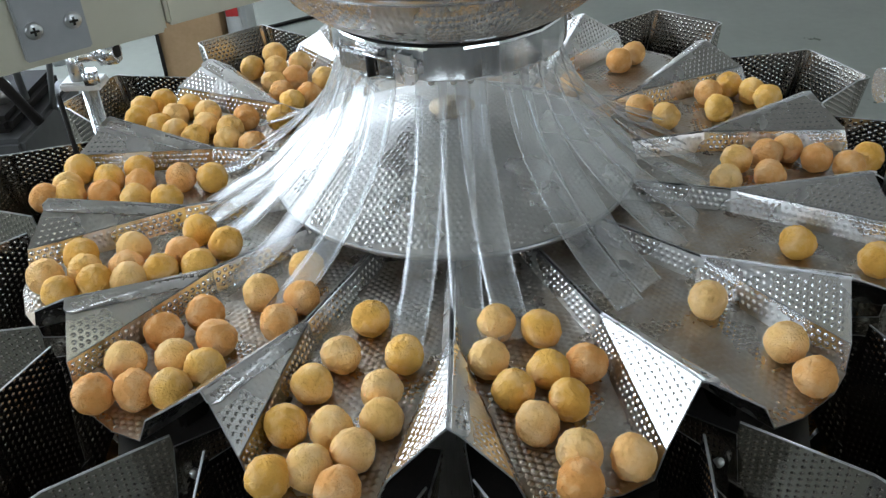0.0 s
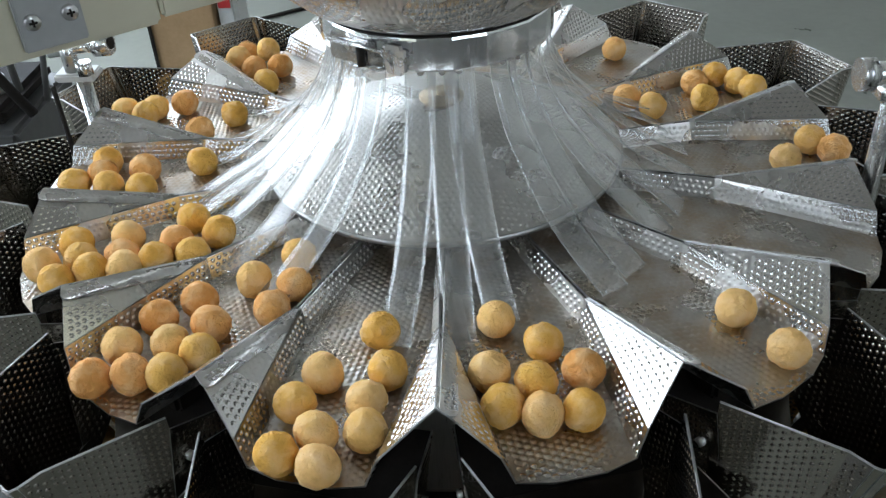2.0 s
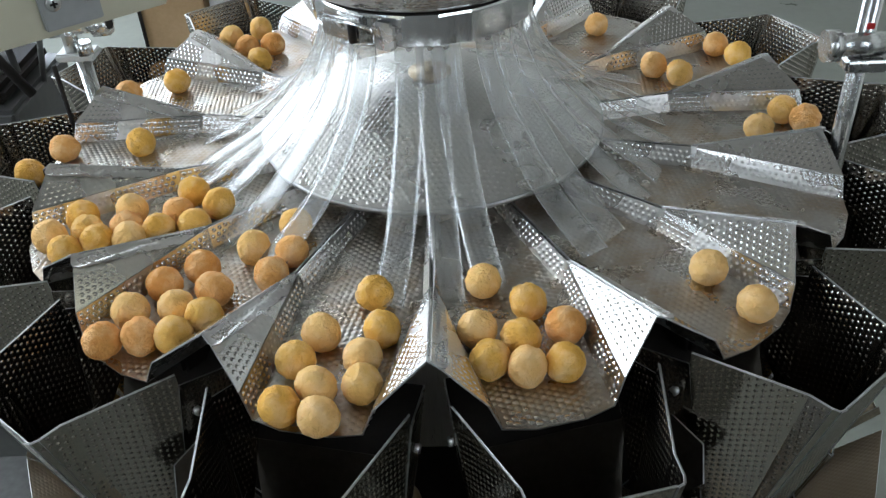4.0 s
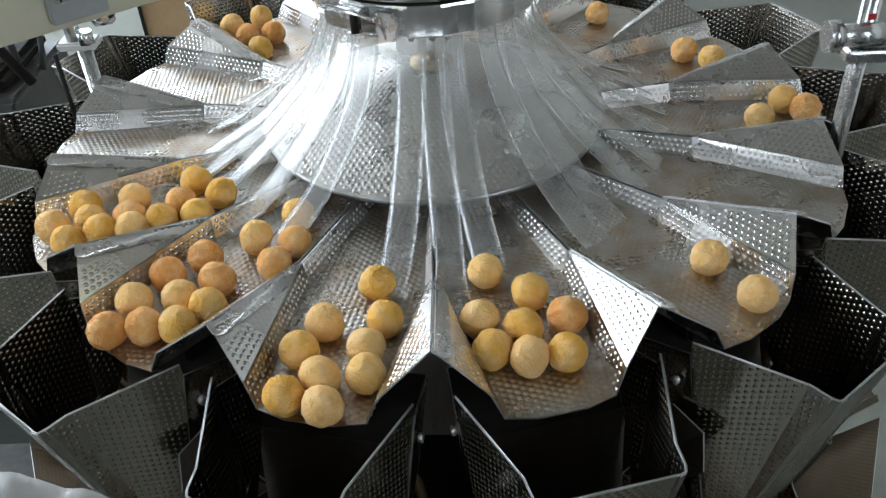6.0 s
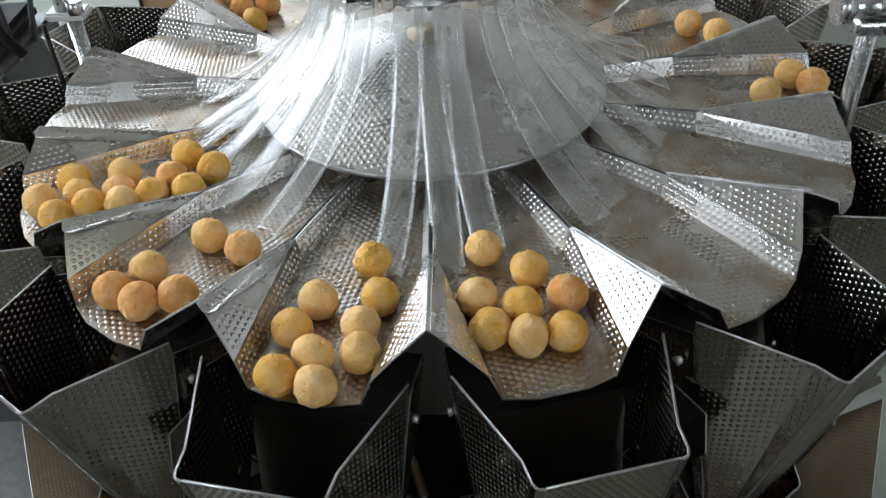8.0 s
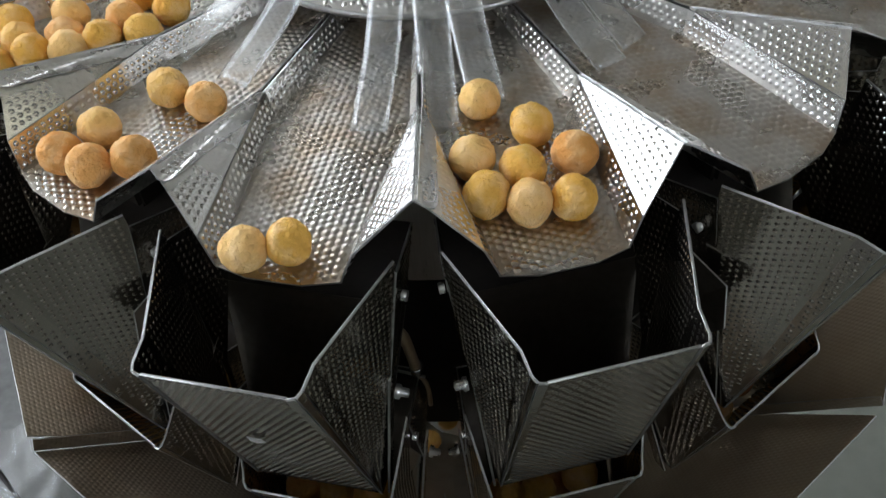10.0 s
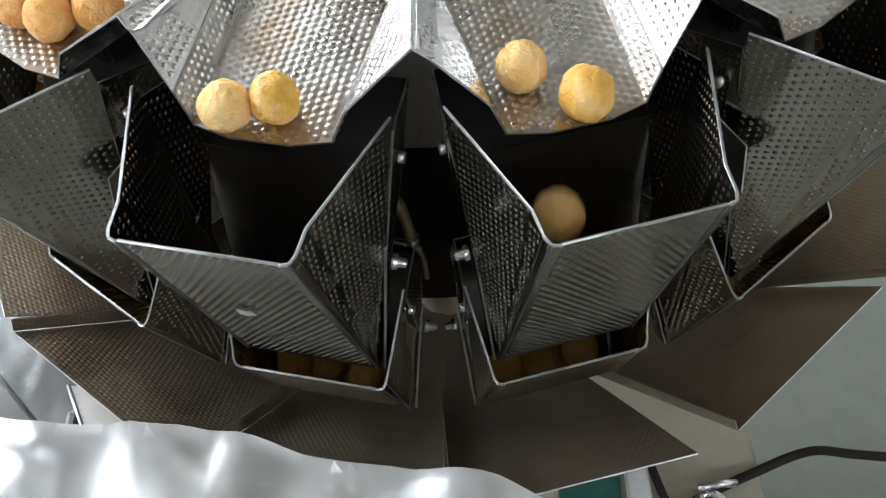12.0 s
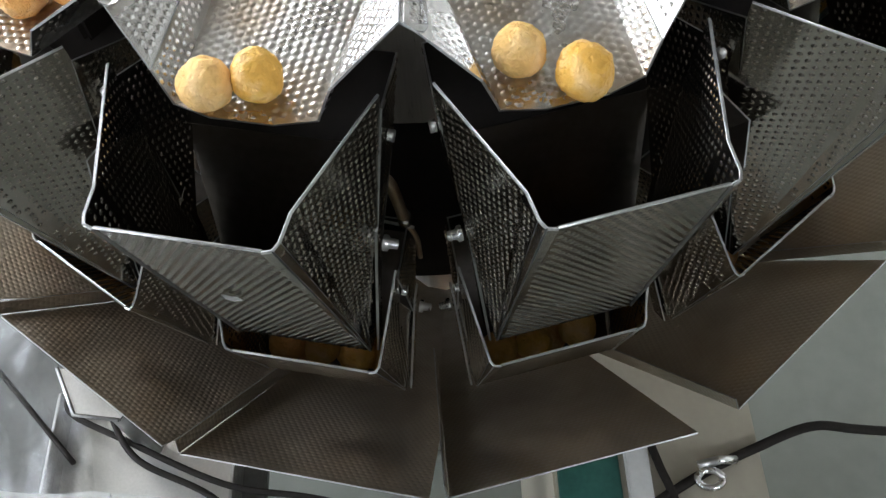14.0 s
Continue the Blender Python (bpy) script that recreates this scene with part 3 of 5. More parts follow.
for v in ring_bm.verts:
    r = math.hypot(v.co.x, v.co.y)
    if r > 0.115:
        k = round(math.atan2(v.co.x, -v.co.y) / (2 * math.pi) * 46) % 46
        v.co.x *= 1 + dents[k] / r
        v.co.y *= 1 + dents[k] / r
for f in ring_bm.faces:
    f.smooth = False
part("clamp_ring", ring_bm, RING_STEEL, funnel)
# added dark ring under the bowl, colour standing for the gap's shade
part("gap_shade", lathe_bm([(0.110, Z0 + 0.1852), (0.1182, Z0 + 0.1854), (0.1190, Z0 + 0.1868), (0.1182, Z0 + 0.1882), (0.112, Z0 + 0.1884)]), DARK, funnel, "dark ring for the shaded gap above the clamp ring")
part("spout", lathe_bm([(0.108, Z0 + 0.19), (0.108, Z0 + 0.152)]), STEEL, funnel)


# ---- clear vinyl strips ----
def vinyl_strip(a, reach, low, width=0.029, sway=0.0):
    st = thing("vinyl_strip", "clear vinyl curtain strip hanging over the cone", "curtain strip", "vinyl strips under the funnel")
    pts = [(0.1105, 0.156), (0.115, 0.132), (0.136, 0.090), (0.168, 0.056), (0.20, 0.029), (0.236, low + 0.018), (reach, low)]
    sp = spline([Vector((r, 0, z)) for r, z in pts], 6)
    bm = bmesh.new()
    rows = []
    for i, p in enumerate(sp):
        k = i / (len(sp) - 1)
        d = (sp[min(i + 1, len(sp) - 1)] - sp[max(i - 1, 0)]).normalized()
        up = Vector((-d.z, 0, d.x))
        if up.z < 0:
            up = -up
        row = []
        for lay in (0.0, 0.0010):
            for j in range(5):
                w = (j / 4 - 0.5) * width
                bow = 0.0006 * (1 - (j / 2 - 1) ** 2) * (0.3 + k)
                q = p + up * (bow + lay)
                row.append(bm.verts.new((w + sway * k * k, -q.x, Z0 + q.z)))
        rows.append(row)
    for r0, r1 in zip(rows, rows[1:]):
        for j in range(4):
            bm.faces.new((r0[5 + j], r1[5 + j], r1[6 + j], r0[6 + j])).smooth = True
            bm.faces.new((r0[j + 1], r1[j + 1], r1[j], r0[j])).smooth = True
        for f in ((r0[0], r1[0], r1[5], r0[5]), (r0[9], r1[9], r1[4], r0[4])):
            bm.faces.new(f).material_index = 1
    for r in (rows[0], rows[-1]):
        for j in range(4):
            bm.faces.new((r[j], r[j + 1], r[j + 6], r[j + 5]))
    bmesh.ops.recalc_face_normals(bm, faces=bm.faces[:])
    part("strip", bm, [VINYL, VINYL_EDGE], st)
    rivet = lathe_bm([(0.0035, 0.0), (0.003, 0.0012), (0.0, 0.0016)], 12)
    bmesh.ops.transform(rivet, matrix=pose(0, -0.1115, Z0 + 0.150, 90, 0, 0), verts=rivet.verts[:])
    part("rivet", rivet, CHROME, st)
    st.matrix_basis = turn(a)
    return st


rs = random.Random(5)
STRIPS = (-163, -148, -134, -120, -108, -95, -80, -70, -61, -47, -32, -7.6, 2.9, 10.7, 33.6, 43, 55, 67, 80, 93, 106, 118, 130, 145, 160, 176)
for d in STRIPS:
    front = abs(d + 7.6) < 0.5 or abs(d - 2.9) < 0.5
    vinyl_strip(radians(d), (0.296 if front else 0.275) + rs.uniform(-0.012, 0.012), rs.uniform(-0.016, -0.007), sway=0.0 if abs(d) < 15 else rs.uniform(-0.012, 0.012))


# ---- frame parts round the weigher ----
def post(name, label, x, y, low, high):
    p = thing(name, label, "clamp post")
    part("rod", rod_bm([(x, y, Z0 + low), (x, y, Z0 + high)], 0.009, 20), CHROME, p)
    part("foot_collar", rod_bm([(x, y, Z0 + low), (x, y, Z0 + low + 0.012)], 0.014, 20), STEEL, p)
    return p


right_post = post("clamp_post", "polished steel post with clamp and cross tube", 0.4265, -0.10, -0.33, 0.33)
part("clamp_block", box_bm(0.405, -0.124, Z0 + 0.106, 0.49, -0.076, Z0 + 0.120, 0.003), CHROME, right_post)
part("cross_tube", rod_bm([(0.396, -0.112, Z0 + 0.132), (0.440, -0.112, Z0 + 0.132)], 0.0115, 20), CHROME, right_post)
part("tube_cap", rod_bm([(0.384, -0.112, Z0 + 0.132), (0.397, -0.112, Z0 + 0.132)], 0.0155, 20), CHROME, right_post)
part("threaded_end", rod_bm([(0.440, -0.112, Z0 + 0.132), (0.53, -0.112, Z0 + 0.132)], 0.0095, 16), DARK, right_post)
part("red_mark", box_bm(0.422, -0.1105, Z0 + 0.146, 0.4295, -0.108, Z0 + 0.152, 0.0006), RED, right_post, "small red mark")
left_post = post("clamp_post", "polished steel post with white clamp block under the beam", -0.424, 0.097, -0.33, 0.07)
part("clamp_block", box_bm(-0.452, 0.082, Z0 + 0.069, -0.404, 0.112, Z0 + 0.079, 0.0025), WHITE, left_post, "white plastic clamp block")
part("clamp_bolt", rod_bm([(-0.432, 0.095, Z0 + 0.077), (-0.432, 0.095, Z0 + 0.118)], 0.009, 16), CHROME, left_post)
part("clamp_nut", rod_bm([(-0.415, 0.088, Z0 + 0.077), (-0.415, 0.088, Z0 + 0.092)], 0.010, 6), CHROME, left_post)
part("cross_tube", rod_bm([(-0.455, 0.096, Z0 + 0.103), (-0.402, 0.100, Z0 + 0.107)], 0.0075, 16), CHROME, left_post)
part("tube_cap", rod_bm([(-0.402, 0.100, Z0 + 0.107), (-0.381, 0.099, Z0 + 0.109)], 0.0138, 6), CHROME, left_post)
# closed disc on the cap end, dark colour in place of the bore's shade
part("bore_disc", rod_bm([(-0.382, 0.099, Z0 + 0.109), (-0.3804, 0.0989, Z0 + 0.109)], 0.0085, 16), DARK, left_post, "dark disc for the shaded bore")
part("black_rod", rod_bm([(-0.452, 0.075, Z0 + 0.07), (-0.452, 0.075, Z0 - 0.2)], 0.003, 8), DARK, left_post, "thin black rod")

beam = thing("support_beam", "cream-painted support beam with grey steel bracket", "beam")
BT = Matrix.Translation((-0.207, -0.45, Z0 + 0.309)) @ pose(0, 0, 0, 0, 0, 38.8)


def beam_part(name, bm, mat, label=""):
    bmesh.ops.transform(bm, matrix=BT, verts=bm.verts[:])
    return part(name, bm, mat, beam, label)


beam_part("beam_body", box_bm(-0.4, 0, 0, 0.088, 0.05, 0.16, 0.002), CREAM)
beam_part("beam_end", box_bm(0.0885, -0.001, 0.003, 0.3, 0.05, 0.16, 0.002), CREAM)
bracket = beam_part("bracket", box_bm(0.0135, -0.006, 0.0055, 0.046, -0.001, 0.12, 0.0008), STEEL_GREY, "grey steel bracket plate")
for bx, bz in ((0.0205, 0.0205), (0.0395, 0.021), (0.026, 0.047)):
    screw = lathe_bm([(0.0042, 0.0), (0.0042, 0.0014), (0.0036, 0.0022), (0.0, 0.0024)], 20)
    bmesh.ops.transform(screw, matrix=pose(bx, -0.006, bz, 90, 0, 0), verts=screw.verts[:])
    bmesh.ops.transform(screw, matrix=BT, verts=screw.verts[:])
    part("screw", screw, STEEL, bracket)
    for w, h in ((0.0042, 0.0011), (0.0011, 0.0042)):
        cross = box_bm(bx - w / 2, -0.0088, bz - h / 2, bx + w / 2, -0.0083, bz + h / 2)
        bmesh.ops.transform(cross, matrix=BT, verts=cross.verts[:])
        part("cross_slot", cross, DARK, bracket)

# latch of the clamp ring
latch = thing("ring_latch", "polished steel toggle latch on the clamp ring", "latch")
LT = turn(radians(-33))


def latch_part(name, bm, mat):
    bmesh.ops.transform(bm, matrix=LT, verts=bm.verts[:])
    return part(name, bm, mat, latch)


latch_part("lever", box_bm(-0.036, -0.128, Z0 + 0.158, 0.008, -0.1185, Z0 + 0.178, 0.003), CHROME)
latch_part("hook_plate", box_bm(0.022, -0.1215, Z0 + 0.153, 0.046, -0.1175, Z0 + 0.181, 0.004), CHROME)
latch_part("bail", rod_bm([(-0.004, -0.13, Z0 + 0.178), (0.026, -0.127, Z0 + 0.175), (0.028, -0.127, Z0 + 0.160), (-0.004, -0.13, Z0 + 0.157)], 0.0022, 8), CHROME)
latch_part("pin", rod_bm([(0.004, -0.13, Z0 + 0.159), (0.004, -0.13, Z0 + 0.177)], 0.004, 10), DARK)

# ---- things on and round the floor ----
carton = thing("cardboard_carton", "tall brown cardboard carton standing on the floor", "carton")
part("carton_body", box_bm(-1.27, 2.6, 0.0, -1.0, 2.95, 0.73, 0.004), CARD, carton)
part("side_strip", box_bm(-1.275, 2.59, 0.0, -1.262, 2.6, 0.73, 0.001), DARK, carton, "dark strip along the edge")
tub = thing("red_and_white_tub", "white plastic tub with a red label", "tub")
part("tub_body", box_bm(-0.985, 2.62, 0.0, -0.90, 2.8, 0.76, 0.02), WHITE, tub)
part("red_label", box_bm(-0.975, 2.612, 0.67, -0.925, 2.619, 0.74, 0.001), RED, tub)

cabinet = thing("control_cabinet", "beige sheet-metal control cabinet under the chute", "cabinet")
part("cabinet_body", box_bm(0.12, -0.62, 0.0, 0.345, -0.25, Z0 - 0.62, 0.004), BEIGE, cabinet)
part("cabinet_lid", box_bm(0.115, -0.625, Z0 - 0.62, 0.35, -0.245, Z0 - 0.60, 0.003), BEIGE, cabinet)
part("green_label", box_bm(0.12, -0.545, Z0 - 0.5995, 0.19, -0.47, Z0 - 0.597, 0.001), GREEN, cabinet, "dark green plastic cover")
part("white_block", box_bm(0.196, -0.53, Z0 - 0.5995, 0.222, -0.455, Z0 - 0.585, 0.002), WHITE, cabinet)
stand = thing("machine_leg_frame", "stainless square-tube frame under the weigher", "frame")
for sx in (-0.3, 0.3):
    for sy in (0.05, 0.42):
        part("leg", box_bm(sx - 0.025, sy - 0.025, 0, sx + 0.025, sy + 0.025, Z0 - 0.5, 0.003), STEEL, stand)
part("column", rod_bm([(0, 0.0, 0.35), (0, 0.0, Z0 - 0.45)], 0.06, 24), STEEL, stand)


def cable(label, pts, r=0.0045):
    c = thing("cable", label, "cable")
    part("sheath", rod_bm(spline(pts, 8), r, 10), DARK, c)
    return c


ZC2 = Z0 - 0.593
cable("black rubber cable lying over the cabinet", [(0.17, -0.56, ZC2), (0.24, -0.52, ZC2), (0.29, -0.495, ZC2), (0.34, -0.475, ZC2), (0.41, -0.452, ZC2), (0.47, -0.455, ZC2 - 0.01), (0.6, -0.46, ZC2 - 0.04)], 0.0055)
cable("black rubber cable crossing the cabinet lid", [(0.225, -0.45, ZC2), (0.232, -0.49, ZC2 + 0.008), (0.245, -0.53, ZC2), (0.25, -0.6, ZC2)], 0.005)
hook = thing("cable_clip", "shiny steel cable clip ring", "clip")
ring = rod_bm([(0.285 + 0.014 * math.cos(k * math.pi / 8), -0.508 + 0.010 * math.sin(k * math.pi / 8), ZC2 + 0.008) for k in range(17)], 0.004, 8)
part("ring", ring, CHROME, hook)
part("tongue", rod_bm([(0.275, -0.492, ZC2 + 0.006), (0.30, -0.488, ZC2 + 0.01), (0.318, -0.487, ZC2 + 0.004)], 0.005, 8), CHROME, hook)

bench = thing("bagging_bench", "stainless bench with raised tray edges, wrapped in film", "bench")
part("bench_top", box_bm(-0.95, -0.8, Z0 - 0.66, -0.22, 0.1, Z0 - 0.645, 0.002), BENCH_STEEL, bench)
for lx in (-0.9, -0.35):
    for ly in (-0.75, 0.05):
        part("leg", box_bm(lx - 0.02, ly - 0.02, 0, lx + 0.02, ly + 0.02, Z0 - 0.66, 0.002), STEEL, bench)
tray = thing("steel_tray", "shallow stainless tray with bright folded rim", "tray")
part("tray_floor", box_bm(-0.47, -0.62, Z0 - 0.645, -0.25, -0.36, Z0 - 0.64), STEEL, tray)
for q in ((-0.472, -0.62, -0.468, -0.36), (-0.252, -0.62, -0.248, -0.36), (-0.468, -0.622, -0.252, -0.618), (-0.468, -0.362, -0.252, -0.358)):
    part("rim", box_bm(q[0], q[1], Z0 - 0.645, q[2], q[3], Z0 - 0.60, 0.001), EDGE, tray)
cable("black cable hanging over the steel tray", [(-0.46, -0.36, Z0 - 0.60), (-0.448, -0.39, Z0 - 0.595), (-0.381, -0.425, Z0 - 0.595), (-0.256, -0.484, Z0 - 0.595), (-0.151, -0.504, Z0 - 0.6), (0.0, -0.54, Z0 - 0.61)], 0.0038)
cable("black cable looped beside the steel tray", [(-0.405, -0.37, Z0 - 0.6), (-0.396, -0.40, Z0 - 0.59), (-0.357, -0.453, Z0 - 0.59), (-0.27, -0.497, Z0 - 0.595), (-0.2, -0.56, Z0 - 0.6)], 0.0038)
cable("thin black cable running across the bench", [(-0.62, -0.26, Z0 - 0.61), (-0.551, -0.329, Z0 - 0.60), (-0.437, -0.449, Z0 - 0.60)], 0.0032)
neighbour = thing("bagging_machine", "dark steel cabinet of the neighbouring bagging machine", "machine")
part("machine_body", box_bm(-1.15, 0.36, 0.0, -0.68, 0.6, Z0 - 0.13, 0.008), MACHINE_GREY, neighbour)
part("top_cover", box_bm(-1.13, 0.38, Z0 - 0.13, -0.70, 0.58, Z0 - 0.10, 0.01), DARK, neighbour)
part("upright", rod_bm([(-0.70, 0.45, Z0 - 0.10), (-0.70, 0.44, Z0 + 0.05)], 0.006, 10), MACHINE_GREY, neighbour)
part("upright", rod_bm([(-0.69, 0.5, Z0 - 0.16), (-0.64, 0.46, Z0 + 0.0)], 0.005, 10), MACHINE_GREY, neighbour)
part("air_hose", rod_bm(spline([(-0.85, 0.45, Z0 - 0.06), (-0.80, 0.36, Z0 + 0.05), (-0.70, 0.34, Z0 + 0.02), (-0.64, 0.36, Z0 - 0.10)], 8), 0.008, 10), DARK, neighbour)
part("knob", lathe_bm([(0.02, 0.0), (0.022, 0.01), (0.02, 0.025), (0.0, 0.027)], 20), STEEL, neighbour).matrix_basis = Matrix.Translation((-0.74, 0.45, Z0 - 0.10))
hose = thing("floor_hose", "thin black hose lying on the floor", "hose")
part("hose_line", rod_bm(spline([(-1.5, 4.15, 0.012), (-1.23, 4.28, 0.012), (-0.98, 4.44, 0.012), (-0.6, 4.6, 0.012)], 6), 0.012, 8), DARK, hose)


def film_sheet(name, label, w, d, seed, drop, mat):
    """Crumpled clear film: a thin sheet with folds, its near edge hanging lower."""
    f = thing(name, label, "plastic film")
    bm = bmesh.new()
    nx, ny = 110, 56
    g = []
    for j in range(ny + 1):
        for i in range(nx + 1):
            x, y = (i / nx - 0.5) * w, -j / ny * d
            n = noise.noise((x * 9 + seed, y * 9, 0.3)) * 0.026 + noise.noise((x * 24 + seed, y * 16, 1.3)) * 0.012 + noise.noise((x * 60 + seed, y * 45, 2.3)) * 0.004
            e = noise.noise((x * 12 + seed, 4.0, 0.0)) * 0.012 if j < 3 else 0
            g.append(bm.verts.new((x, y + e, n - drop * (j / ny) ** 1.5)))
    for j in range(ny):
        for i in range(nx):
            k = j * (nx + 1) + i
            bm.faces.new((g[k], g[k + 1], g[k + nx + 2], g[k + nx + 1])).smooth = True
    bmesh.ops.solidify(bm, geom=bm.faces[:], thickness=0.0004)
    part("sheet", bm, mat, f)
    return f


FILM_THIN = clear_vinyl("thin_film", 0.035, (0.02, 0.08), 0.4)
lid_tray = thing("steel_scoop_tray", "bright stainless tray corner under the chute rim", "tray")
plate("tray_face", [(-0.405, -0.395, Z0 - 0.455), (-0.378, -0.448, Z0 - 0.455), (-0.330, -0.456, Z0 - 0.455), (-0.30, -0.40, Z0 - 0.455)], lid_tray, STEEL, 0.003)
part("tray_edge", rod_bm([(-0.405, -0.395, Z0 - 0.454), (-0.378, -0.448, Z0 - 0.454), (-0.330, -0.456, Z0 - 0.454)], 0.0022, 8), EDGE, lid_tray)
part("tray_stem", rod_bm([(-0.36, -0.42, Z0 - 0.458), (-0.36, -0.42, Z0 - 0.645)], 0.012, 12), STEEL, lid_tray)
bench_film = film_sheet("plastic_film", "crumpled clear plastic film lying over the bench", 0.5, 0.5, 7.0, 0.02, FILM_THIN)
bench_film.matrix_basis = pose(-0.72, -0.22, Z0 - 0.60, 0, 0, 12)
bag_film = film_sheet("plastic_bag", "crumpled clear plastic bag held beside the hoppers", 0.75, 0.35, 2.0, 0.10, FILM)


# ---- fried puffs ----
def puff_mesh(seed):
    bm = bmesh.new()
    bmesh.ops.create_icosphere(bm, subdivisions=4, radius=1.0)
    r = random.Random(seed)
    sx, sy, sz = r.uniform(0.96, 1.05), r.uniform(0.94, 1.04), r.uniform(0.93, 1.02)
    off = Vector((r.uniform(0, 50), r.uniform(0, 50), r.uniform(0, 50)))
    dents = [(Vector((r.gauss(0, 1), r.gauss(0, 1), r.gauss(0, 1))).normalized(), r.uniform(0.25, 0.5), r.uniform(0.02, 0.07)) for _ in range(4)]
    for v in bm.verts:
        n = v.co.normalized()
        k = 1.02 + 0.07 * noise.noise(n * 1.3 + off) + 0.05 * noise.noise(n * 3.2 + off) + 0.022 * noise.noise(n * 7.0 + off)
        k -= 0.28 * max(0.0, 0.13 - abs(noise.noise(n * 2.0 + off * 2))) + 0.16 * max(0.0, 0.12 - abs(noise.noise(n * 4.5 + off * 3)))
        for c, wd, dp in dents:
            q = (n - c).length / wd
            if q < 1:
                k -= dp * (1 - q * q) ** 2
        v.co = Vector((n.x * sx, n.y * sy, n.z * sz)) * (0.0168 * k)
    me = bpy.data.meshes.new("fried_puff")
    bm.to_mesh(me)
    bm.free()
    me.materials.append(PUFF)
    for p in me.polygons:
        p.use_smooth = True
    return me


PUFF_MESHES = [puff_mesh(k) for k in range(9)]
PUFF_Z = -0.005
PAN_AT = dict(zip("ABCDEFGHIJKL", (-0.5, 0.5, 1.5, 2.5, 3.5, 4.5, 5.5, -1.5, -2.5, -3.5, -4.5, -5.5)))
puff_rng = random.Random(11)


def puff(label, group):
    ob = tagged(new("fried_puff", puff_rng.choice(PUFF_MESHES)), label, "fried puff", group)
    return ob


def head_point(head, u, v, z):
    return turn(PAN_AT[head] * STEP) @ P(u, v, z)


